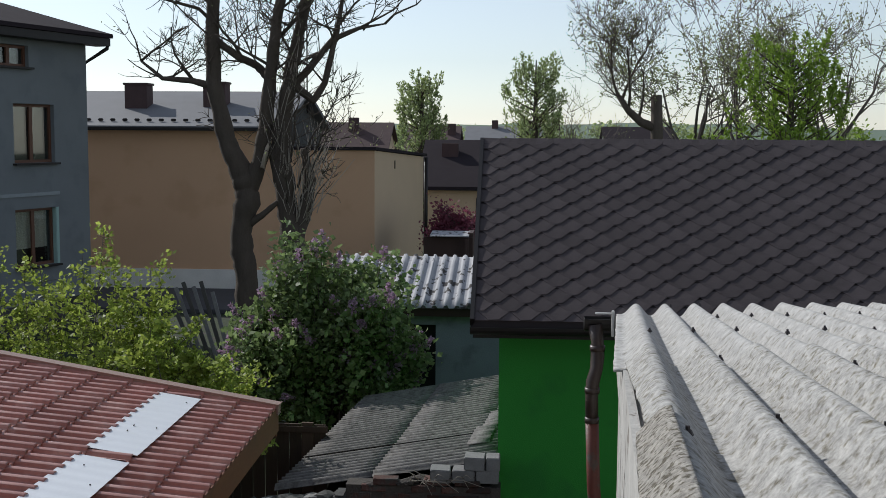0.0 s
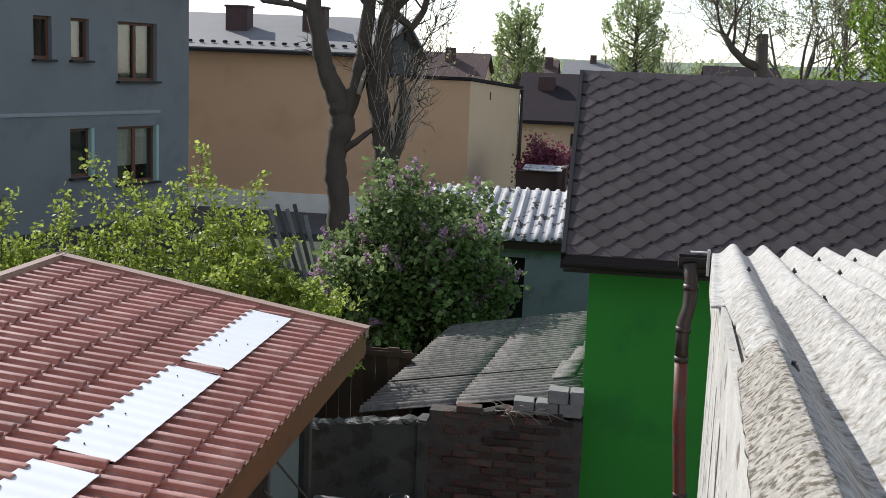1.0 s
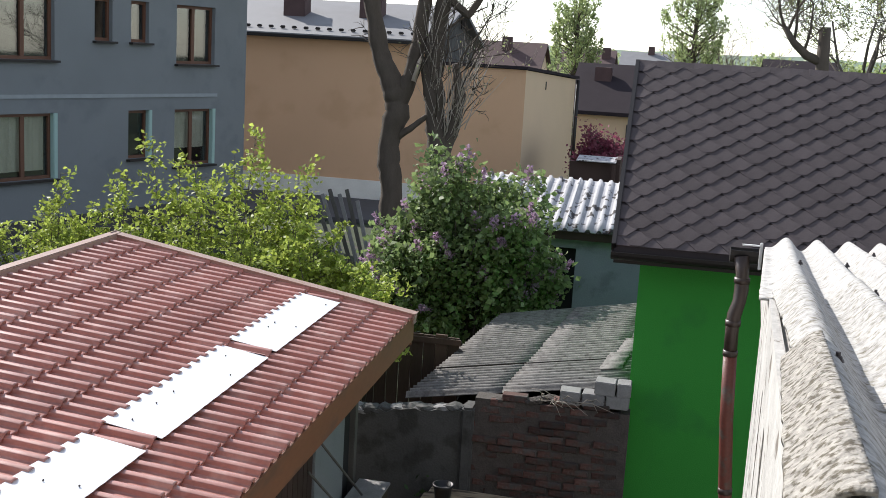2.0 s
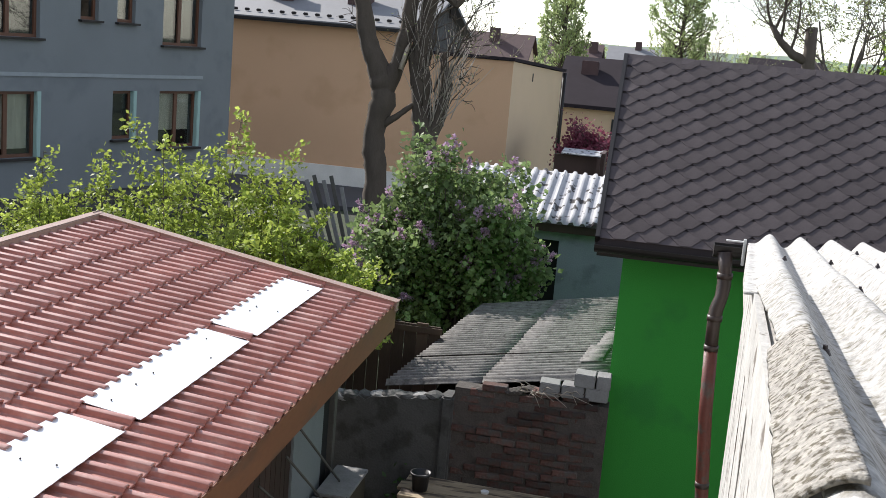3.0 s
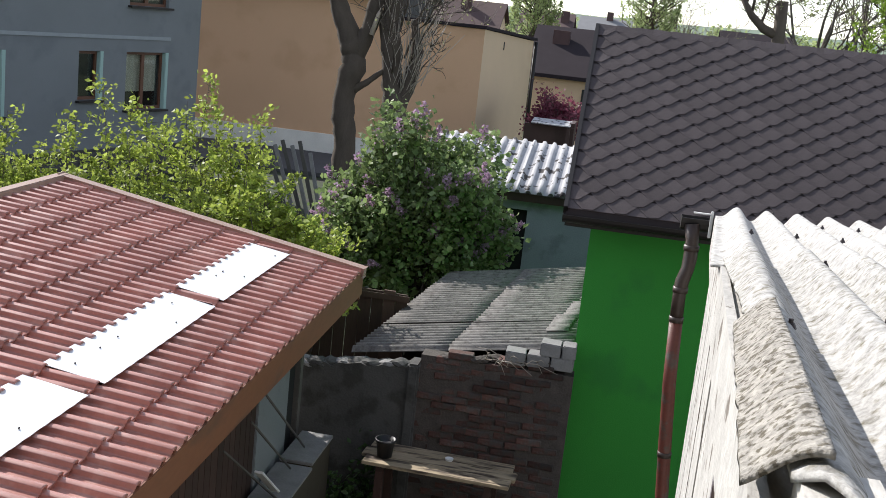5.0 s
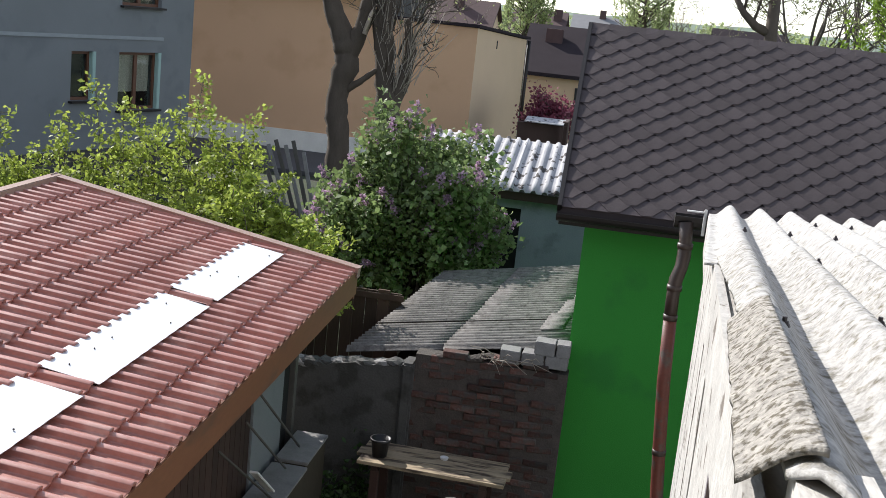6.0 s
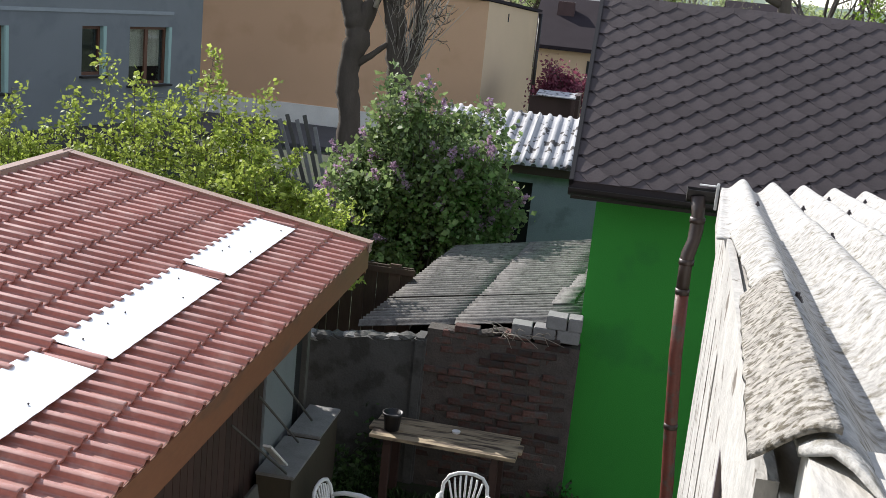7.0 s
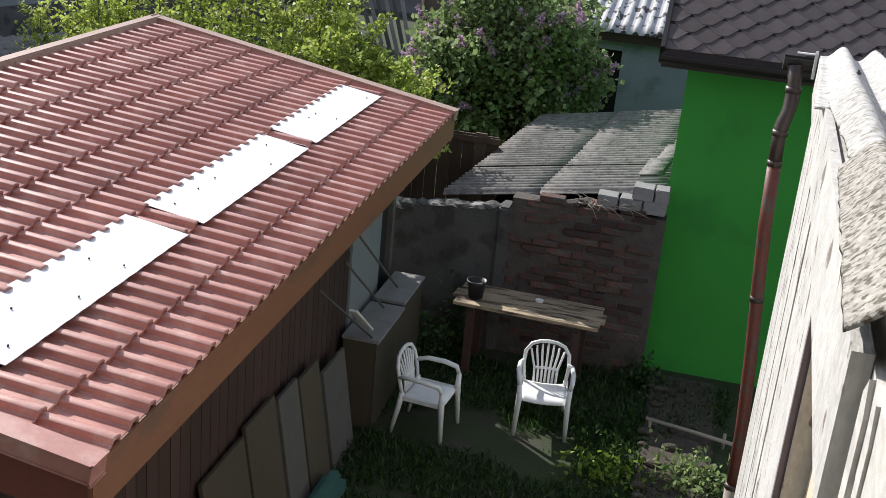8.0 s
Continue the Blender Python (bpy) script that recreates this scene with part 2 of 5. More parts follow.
def prism(outline, y0, y1, bm=None, axis="y"):
    """A solid with an outline in x, z (or y, z along x), drawn from y0 to y1."""
    bm = bm or bmesh.new()
    put = (lambda a, b, c: (a, c, b)) if axis == "y" else (lambda a, b, c: (c, a, b))
    lo = [bm.verts.new(put(a, b, y0)) for a, b in outline]
    hi = [bm.verts.new(put(a, b, y1)) for a, b in outline]
    bm.faces.new(lo)
    bm.faces.new(hi[::-1])
    for i in range(len(lo)):
        j = (i + 1) % len(lo)
        bm.faces.new((lo[i], lo[j], hi[j], hi[i]))
    return bm


def tube_lists(points, radii, sides=8, verts=None, faces=None):
    verts, faces = ([], []) if verts is None else (verts, faces)
    pts = [Vector(p) for p in points]
    base = len(verts)
    for i, p in enumerate(pts):
        d = (pts[min(i + 1, len(pts) - 1)] - pts[max(i - 1, 0)]).normalized()
        a = d.cross(Vector((0.31, 0.83, 0.46)))
        a = a.normalized() if a.length > 1e-3 else Vector((1, 0, 0))
        b = d.cross(a)
        for k in range(sides):
            th = 2 * math.pi * k / sides
            verts.append(tuple(p + radii[i] * (math.cos(th) * a + math.sin(th) * b)))
    for i in range(len(pts) - 1):
        for k in range(sides):
            q = (k + 1) % sides
            faces.append((base + i * sides + k, base + i * sides + q, base + (i + 1) * sides + q, base + (i + 1) * sides + k))
    faces.append(tuple(base + k for k in range(sides))[::-1])
    faces.append(tuple(base + (len(pts) - 1) * sides + k for k in range(sides)))
    return verts, faces


def tube(name, points, radii, material, parent=None, label="", sides=10):
    if not isinstance(radii, (list, tuple)):
        radii = [radii] * len(points)
    v, f = tube_lists(points, radii, sides)
    return raw(name, v, f, material, parent, label, smooth=True)


def thing(name, at, label, category, group="", kind=""):
    ob = new(name)
    ob.empty_display_size = 0.2
    ob.location = at
    return tagged(ob, label, category, group, kind)


def wave_sheet(width, length, pitch, amp, thick=0.007, per=10, rows=2, sag=0.0, phase=0.0, ragged=0.0, seed=0, steep=1.0):
    """A corrugated sheet: ribs along y, waves across x, from the origin. Real thickness. steep over 1: flat crests and pans."""
    rng = random.Random(seed)
    nx = max(2, int(width / pitch * per)) + 1
    verts, faces = [], []
    for side in (0, 1):
        for j in range(rows + 1):
            for i in range(nx):
                x = width * i / (nx - 1)
                y = length * j / rows
                if ragged and j in (0, rows):
                    y += rng.uniform(-ragged, ragged)
                z = amp * max(-1.0, min(1.0, steep * math.cos(2 * math.pi * (x / pitch + phase)) + 0.4 * (1.0 - steep))) - side * thick - sag * math.sin(math.pi * j / rows)
                verts.append((x, y, z))
    n = nx * (rows + 1)
    for j in range(rows):
        for i in range(nx - 1):
            a = j * nx + i
            faces.append((a, a + 1, a + nx + 1, a + nx))
            faces.append((n + a, n + a + nx, n + a + nx + 1, n + a + 1))
    rim = [(j * nx, (j + 1) * nx) for j in range(rows)] + [((j + 1) * nx + nx - 1, j * nx + nx - 1) for j in range(rows)]
    rim += [(i + 1, i) for i in range(nx - 1)] + [(rows * nx + i, rows * nx + i + 1) for i in range(nx - 1)]
    faces += [(a, b, b + n, a + n) for a, b in rim]
    return verts, faces


def placed(verts, m):
    return [tuple(m @ Vector(v)) for v in verts]


def frame_of(origin, xdir, ydir):
    x, y = Vector(xdir).normalized(), Vector(ydir).normalized()
    z = x.cross(y).normalized()
    y = z.cross(x)
    m = Matrix((x, y, z)).transposed().to_4x4()
    m.translation = origin
    return m


def leaves(name, spots, size, material, parent, label="", seed=1, spread=0.08, up=0.4, slim=0.55):
    """Small folded leaves round the given places, all in one mesh."""
    rng = np.random.default_rng(seed)
    p = np.array(spots, float)
    n = len(p)
    p = p + rng.normal(0, spread, (n, 3))
    d = rng.normal(0, 1, (n, 3))
    d[:, 2] = d[:, 2] * 0.7 + up
    d /= np.linalg.norm(d, axis=1, keepdims=True)
    s = rng.normal(0, 1, (n, 3))
    s -= (s * d).sum(1, keepdims=True) * d
    s /= np.linalg.norm(s, axis=1, keepdims=True)
    nn = np.cross(d, s)
    ln = size * rng.uniform(0.6, 1.35, (n, 1))
    v = np.stack([p, p + d * ln * 0.5 + s * ln * slim * 0.5 + nn * ln * 0.12, p + d * ln, p + d * ln * 0.5 - s * ln * slim * 0.5 + nn * ln * 0.12], 1).reshape(-1, 3)
    me = bpy.data.meshes.new(name)
    me.vertices.add(4 * n)
    me.vertices.foreach_set("co", v.ravel())
    me.loops.add(4 * n)
    me.loops.foreach_set("vertex_index", np.arange(4 * n))
    me.polygons.add(n)
    me.polygons.foreach_set("loop_start", np.arange(0, 4 * n, 4))
    me.update(calc_edges=True)
    return link(name, me, material, parent, label)


def grow(rng, p, d, length, r, depth, out, tips, wild=0.35, lift=0.25, split=(2, 3), shrink=0.68, keep_tips=1, least=0.005):
    """Adds limbs (points, radii) to out and places along the thin twigs to tips."""
    pts, rad = [Vector(p)], [r]
    n = 4 if depth > 1 else 3
    d = Vector(d).normalized()
    for i in range(n):
        d = (d + Vector((rng.gauss(0, wild), rng.gauss(0, wild), rng.gauss(0, wild) + lift)) * 0.35).normalized()
        pts.append(pts[-1] + d * length / n)
        rad.append(r * (1 - 0.55 * (i + 1) / n))
    out.append((pts, rad, depth))
    if depth <= keep_tips:
        tips.extend(pts[1:])
    if depth == 0:
        return
    for k in range(rng.randint(*split)):
        i = rng.randint(1, n)
        side = Vector((rng.gauss(0, 1), rng.gauss(0, 1), rng.gauss(0.25, 0.6)))
        grow(rng, pts[i], (d * 0.7 + side * 0.6), length * shrink * rng.uniform(0.7, 1.15), max(rad[i] * 0.62, least), depth - 1, out, tips, wild, lift, split, shrink, keep_tips, least)


def limbs_mesh(name, out, material, parent, label="", thin=4):
    v, f = [], []
    for pts, rad, depth in out:
        tube_lists(pts, rad, 9 if rad[0] > 0.1 else (6 if rad[0] > 0.03 else thin), v, f)
    return raw(name, v, f, material, parent, label, smooth=True)


def structure(ob, label, category):
    return tagged(ob, label, category, kind="structure")


# ---- ground, street, distance ----
def ground_sheet():
    n, verts, faces = 60, [], []
    ys = [-60 + 260 * (i / n) ** 1.0 for i in range(n + 1)]
    xs = [-160 + 320 * i / n for i in range(n + 1)]
    xs = sorted(set([round(x, 3) for x in xs] + [-3, -2, -1, 0, 1, 2, 3]))
    for y in ys:
        for x in xs:
            rise = max(0.0, (y - 60)) * 0.012
            verts.append((x, y, rise + 0.02 * noise.noise(Vector((x * 0.3, y * 0.3, 0))) * (1 if y > 12 else 0)))
    w = len(xs)
    for j in range(len(ys) - 1):
        for i in range(w - 1):
            faces.append((j * w + i, j * w + i + 1, (j + 1) * w + i + 1, (j + 1) * w + i))
    return raw("ground", verts, faces, M_GROUND, smooth=True)


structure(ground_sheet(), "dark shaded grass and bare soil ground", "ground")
structure(part("road", box(-40, -8.8, 14, 21.0, 0.0, 0.04), M_ASPHALT), "grey asphalt lane before the grey house", "road")
# The pavement borrows the dark asphalt colour to paint it as shaded.
structure(part("pavement", box(-40, -4.6, 29.5, 33.6, 0.0, 0.12), M_ASPHALT, bevel=0.02), "pavement strip along the ochre house, coloured dark for its shade", "pavement")


def hills():
    v, f = [], []
    xs = [-420 + 12 * i for i in range(71)]
    for i, x in enumerate(xs):
        top = 9.0 + 3.5 * noise.noise(Vector((x * 0.012, 3.1, 0))) + 1.2 * noise.noise(Vector((x * 0.09, 1.7, 0)))
        v += [(x, 300, -2), (x, 420, top), (x, 470, top - 4)]
    for i in range(len(xs) - 1):
        a = 3 * i
        f += [(a, a + 3, a + 4, a + 1), (a + 1, a + 4, a + 5, a + 2)]
    return raw("backdrop", v, f, M_HILL, smooth=True)


structure(hills(), "hazy low green hills on the horizon", "hills")


# ---- the red tiled shed ----
EAVE_X, EAVE_Z, RIDGE_X, RIDGE_Z = -2.125, 2.295, -5.16, 2.79
SHED_Y0, SHED_Y1 = 3.55, 10.12
ROWS_OF_TILE, RIB = 9, 0.160


def tile_profile(ph):
    """Height across one rib: rounded crest, steep flanks, flat pan."""
    d = abs((ph + 0.5) % 1.0 - 0.5)
    if d < 0.19:
        return 1.0 - 0.25 * (d / 0.19) ** 2
    if d < 0.225:
        k = (d - 0.19) / 0.035
        return 0.75 * (1 - k * k * (3 - 2 * k))
    return 0.0


def red_shed():
    base = thing("garden_shed", (-4, 7, 0), "low dark boarded shed with a brown-red metal tile roof", "shed")
    slope = Vector((RIDGE_X - EAVE_X, 0, RIDGE_Z - EAVE_Z))
    full = slope.length
    up = slope.normalized()
    nrm = up.cross(Vector((0, 1, 0))).normalized()
    if nrm.z < 0:
        nrm = -nrm
    step = full / ROWS_OF_TILE
    ribs = round((SHED_Y1 - SHED_Y0) / RIB)
    rib = (SHED_Y1 - SHED_Y0) / ribs
    per = 28
    gaps = [(8.05, 9.88), (5.97, 7.87), (3.91, 5.76)]
    for r in range(ROWS_OF_TILE):
        spans = [(SHED_Y0, SHED_Y1)]
        if r == 2:
            spans = [(9.88, SHED_Y1), (7.87, 8.05), (5.76, 5.97), (SHED_Y0, 3.91)]
        for a, b in spans:
            verts, faces = [], []
            first, n = len(verts), max(2, int((b - a) / rib * per))
            cross = ((0.020, -0.012), (0.0, 0.016), (0.02, 0.018), (0.5, 0.006), (1.05, -0.008))
            for c, lift in cross:
                for i in range(n + 1):
                    y = a + (b - a) * i / n
                    ph = (y - SHED_Y0) / rib
                    wv = tile_profile(ph) * 0.038
                    scallop = 0.006 * tile_profile(ph) if c < 0.02 else 0
                    p = Vector((EAVE_X, y, EAVE_Z)) + up * (step * (r + c) - scallop) + nrm * (wv + lift - 0.002)
                    verts.append(p)
            w = n + 1
            for j in range(len(cross) - 1):
                for i in range(n):
                    q = first + j * w + i
                    faces.append((q, q + 1, q + w + 1, q + w))
            row = raw("tile_course", verts, faces, M_RED, base, smooth=True)
            for p in row.data.polygons:
                if abs(p.normal.dot(nrm)) < 0.45:
                    p.use_smooth = False
    # pale sheets let into the third course
    for a, b in gaps:
        v, f = wave_sheet(b - a, step * 1.2, 0.160, 0.0015, 0.004, per=8)
        m = frame_of(Vector((EAVE_X, a, EAVE_Z)) + up * (step * 1.90) + nrm * 0.044, (0, 1, 0), up * step * 1.2 - nrm * 0.006)
        sheet = raw("skylight", placed(v, m), f, M_POLY, base, "white translucent skylight sheet")
        rng = random.Random(int(a * 10))
        for k in range(5):
            at = m @ Vector((rng.uniform(0.1, b - a - 0.1), rng.choice((0.08, 0.26)), 0.006))
            bm = bmesh.new()
            bmesh.ops.create_icosphere(bm, subdivisions=1, radius=0.007, matrix=Matrix.Translation(at))
            part("screw", bm, M_SCREW, sheet)
    # deck, trims, fascias, far slope
    deck = prism([(EAVE_X - 0.02, EAVE_Z - 0.03), (RIDGE_X, RIDGE_Z - 0.03), (RIDGE_X, RIDGE_Z - 0.1), (EAVE_X - 0.02, EAVE_Z - 0.1)], SHED_Y0 + 0.02, SHED_Y1 - 0.02)
    part("roof_deck", deck, M_DARKWOOD, base)
    for yy in (SHED_Y1, SHED_Y0 - 0.07):
        m = frame_of(Vector((EAVE_X, yy, EAVE_Z)) - up * 0.03, up, (0, 1, 0))
        bm = box(0, full + 0.06, -0.02, 0.09, -0.062, 0.03, m)
        part("verge_trim", bm, M_TRIM if yy > 5 else M_RED, base, bevel=0.008)
    part("ridge_trim", box(RIDGE_X - 0.07, RIDGE_X + 0.04, SHED_Y0, SHED_Y1 + 0.09, RIDGE_Z - 0.1, RIDGE_Z + 0.062), M_TRIM, base, "pale brown edge trim", bevel=0.008)
    part("eave_fascia", box(EAVE_X - 0.012, EAVE_X + 0.012, SHED_Y0 - 0.05, SHED_Y1 + 0.08, EAVE_Z - 0.22, EAVE_Z + 0.014), M_FASCIA, base, "orange-brown eave board", bevel=0.004)
    part("soffit", box(EAVE_X - 0.5, EAVE_X - 0.016, SHED_Y0, SHED_Y1, EAVE_Z - 0.215, EAVE_Z - 0.19), M_DARKWOOD, base)
    gab = [(EAVE_X, EAVE_Z - 0.26), (EAVE_X, EAVE_Z - 0.01), (RIDGE_X, RIDGE_Z - 0.01), (RIDGE_X, RIDGE_Z - 0.26)]
    part("gable_fascia", prism(gab, SHED_Y0 - 0.045, SHED_Y0 - 0.01), M_REDSHADE, base)
    part("gable_fascia", prism(gab, SHED_Y1 + 0.03, SHED_Y1 + 0.07), M_FASCIA, base)
    # yard-side wall: upright dark boards, then paler panels
    wx = -2.52
    part("end_wall", box(-5.08, wx - 0.04, SHED_Y1 - 0.5, SHED_Y1 - 0.42, 0, 2.26), M_RENDER, base)
    part("end_wall", box(-5.08, wx - 0.04, SHED_Y0 + 0.2, SHED_Y0 + 0.28, 0, 2.26), M_DARKWOOD, base)
    part("rear_wall", box(-5.08, -5.0, SHED_Y0 + 0.28, SHED_Y1 - 0.5, 0, 2.68), M_DARKWOOD, base)
    part("inner_wall", box(wx - 0.06, wx - 0.03, SHED_Y0 + 0.2, SHED_Y1 - 0.42, 0, 2.14), M_DARK, base)
    y = SHED_Y0 + 0.2
    rng = random.Random(4)
    while y < 9.0:
        w = rng.uniform(0.11, 0.15)
        part("board", box(wx - 0.03 + rng.uniform(-0.004, 0.004), wx, y, y + w - 0.008, 0.02, 2.12), M_DARKWOOD, base)
        y += w
    part("white_door", box(wx - 0.02, wx + 0.02, 8.35, 9.25, 0.05, 2.1), M_GREYWALL, base, "pale blue-grey painted door", bevel=0.006)
    part("corner_post", box(wx - 0.09, wx + 0.02, 9.62, 9.72, 0, 2.12), M_GREYBOARD, base, bevel=0.006)
    return base


shed = red_shed()
# the shed stands a little askew to the yard
for o in shed.children_recursive:
    for v in o.data.vertices:
        v.co.x += -0.019 * (v.co.y - 6.5)


def leaning_panels():
    rng = random.Random(9)
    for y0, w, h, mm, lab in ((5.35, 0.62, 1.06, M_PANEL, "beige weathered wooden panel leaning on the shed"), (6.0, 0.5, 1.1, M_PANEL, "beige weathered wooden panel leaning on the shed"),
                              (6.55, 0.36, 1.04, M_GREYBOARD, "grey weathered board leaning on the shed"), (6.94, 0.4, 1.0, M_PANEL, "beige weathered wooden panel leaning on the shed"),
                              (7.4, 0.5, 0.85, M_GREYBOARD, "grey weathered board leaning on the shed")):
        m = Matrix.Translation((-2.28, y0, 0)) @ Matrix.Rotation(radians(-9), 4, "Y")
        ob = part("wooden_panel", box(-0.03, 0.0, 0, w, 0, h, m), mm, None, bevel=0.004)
        tagged(ob, lab, "panel", "panels against the shed")


leaning_panels()


def low_cupboard(y0, y1, x1, z1):
    """Old low cupboard with a loose top board."""
    c = thing("low_cupboard", (-2.38, (y0 + y1) / 2, 0), "old low dark cupboard with a pale top board by the shed", "cupboard", "old cupboards by the shed")
    part("top_board", box(-2.50, x1 + 0.02, y0 - 0.01, y1 + 0.01, z1 - 0.03, z1), M_BLOCK, c, bevel=0.005)
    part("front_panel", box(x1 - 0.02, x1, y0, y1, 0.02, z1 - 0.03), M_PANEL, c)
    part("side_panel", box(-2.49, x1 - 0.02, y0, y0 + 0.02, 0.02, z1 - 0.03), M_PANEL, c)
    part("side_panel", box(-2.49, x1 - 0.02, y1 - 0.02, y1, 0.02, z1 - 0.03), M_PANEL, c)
    return c


low_cupboard(8.1, 8.86, -2.2, 0.85)
low_cupboard(8.94, 9.62, -2.22, 0.86)
for a, c in (((-2.40, 7.76, 1.62), (-2.34, 8.74, 0.865)), ((-2.42, 8.14, 1.71), (-2.36, 9.22, 0.875)), ((-2.38, 7.11, 1.64), (-2.25, 8.12, 0.86))):
    ob = tube("metal_rod", [a, c], 0.010, M_GREYBOARD, sides=6)
    tagged(ob, "thin grey metal rod leaning across the cupboards", "rod", "rods by the shed")
m = frame_of((-2.30, 7.70, 1.25), (1, 0, 0), (0.05, 0.52, -0.38))
ob = part("white_board", box(-0.035, 0.035, 0, 0.62, 0, 0.02, m), M_WHITEPAINT, None, bevel=0.004)
tagged(ob, "narrow white painted board leaning on the cupboard", "board")
ob = part("tarp_sheet", box(-2.26, -2.08, 6.6, 7.15, 0, 0.22), M_TARP, None, bevel=0.06)
tagged(ob, "crumpled dark green tarp on the ground by the panels", "tarp")


# ---- green house ----
GX0, GY, G_EAVE_Z, G_RIDGE_Y, G_RIDGE_Z = -0.13, 10.4, 3.20, 12.12, 4.80
G_EAVE_Y, G_VERGE_X, G_X1 = 9.98, -0.36, 6.6


def green_house():
    h = thing("green_house", (3, 12, 0), "bright green rendered house with a brown shingle gable roof", "house")
    sl = (G_RIDGE_Z - G_EAVE_Z) / (G_RIDGE_Y - G_EAVE_Y)
    wall_top = G_EAVE_Z + sl * (GY - G_EAVE_Y) - 0.12
    part("wall", box(GX0, G_X1, GY, GY + 0.3, 0, wall_top), M_GREEN, h, "bright green rendered wall")
    back = 2 * G_RIDGE_Y - GY
    out = [(GY + 0.301, 0), (GY + 0.301, wall_top + 0.1), (G_RIDGE_Y, G_RIDGE_Z - 0.16), (back, wall_top), (back, 0)]
    part("gable_wall", prism(out, GX0, GX0 + 0.3, axis="x"), M_GREEN, h)
    part("gable_wall", prism(out, G_X1 - 0.3, G_X1, axis="x"), M_GREEN, h)
    part("rear_wall", box(GX0 + 0.301, G_X1 - 0.301, back - 0.3, back - 0.01, 0, wall_top - 0.05), M_GREEN, h)
    d = Vector((0, G_RIDGE_Y - G_EAVE_Y, G_RIDGE_Z - G_EAVE_Z))
    t = 0.09
    ry = 2 * G_RIDGE_Y - G_EAVE_Y
    deck = [(G_EAVE_Y, G_EAVE_Z), (G_RIDGE_Y, G_RIDGE_Z), (ry, G_EAVE_Z), (ry, G_EAVE_Z - t), (G_RIDGE_Y, G_RIDGE_Z - t), (G_EAVE_Y, G_EAVE_Z - t)]
    part("roof", prism(deck, G_VERGE_X, G_X1 + 0.2, axis="x"), M_UNDERLAY, h, "dark roof deck")
    part("eave_board", box(G_VERGE_X, G_X1 + 0.2, G_EAVE_Y + 0.005, G_EAVE_Y + 0.03, G_EAVE_Z - 0.165, G_EAVE_Z - 0.095), M_GUTTER, h)
    part("soffit", box(G_VERGE_X, G_X1 + 0.2, G_EAVE_Y + 0.03, GY - 0.003, G_EAVE_Z - 0.155, G_EAVE_Z - 0.125), M_GUTTER, h)
    # half-round gutter
    v, f = [], []
    for x in (G_VERGE_X - 0.02, G_X1):
        for k in range(9):
            a = math.pi * k / 8
            v.append((x, G_EAVE_Y - 0.055 - 0.06 * math.cos(a), G_EAVE_Z - 0.05 - 0.075 * math.sin(a)))
    f = [(k, k + 1, 10 + k, 9 + k) for k in range(8)] + [tuple(range(9))]
    g = raw("gutter", v, f, M_GUTTER, h, "dark brown half-round gutter")
    g.modifiers.new("thick", "SOLIDIFY").thickness = 0.004
    m = frame_of((G_VERGE_X, G_EAVE_Y, G_EAVE_Z), (1, 0, 0), d)
    part("starter_strip", box(0, G_X1 - G_VERGE_X, -0.012, 0.16, 0.001, 0.009, m), M_SHINGLE, h)
    # verge flashing along the gable edge
    m = frame_of((G_VERGE_X - 0.015, G_EAVE_Y, G_EAVE_Z), (1, 0, 0), d)
    part("verge_flashing", box(-0.012, 0.03, -0.02, d.length, -0.11, 0.03, m), M_GUTTER, h, bevel=0.004)
    return h, d


house, g_slope = green_house()


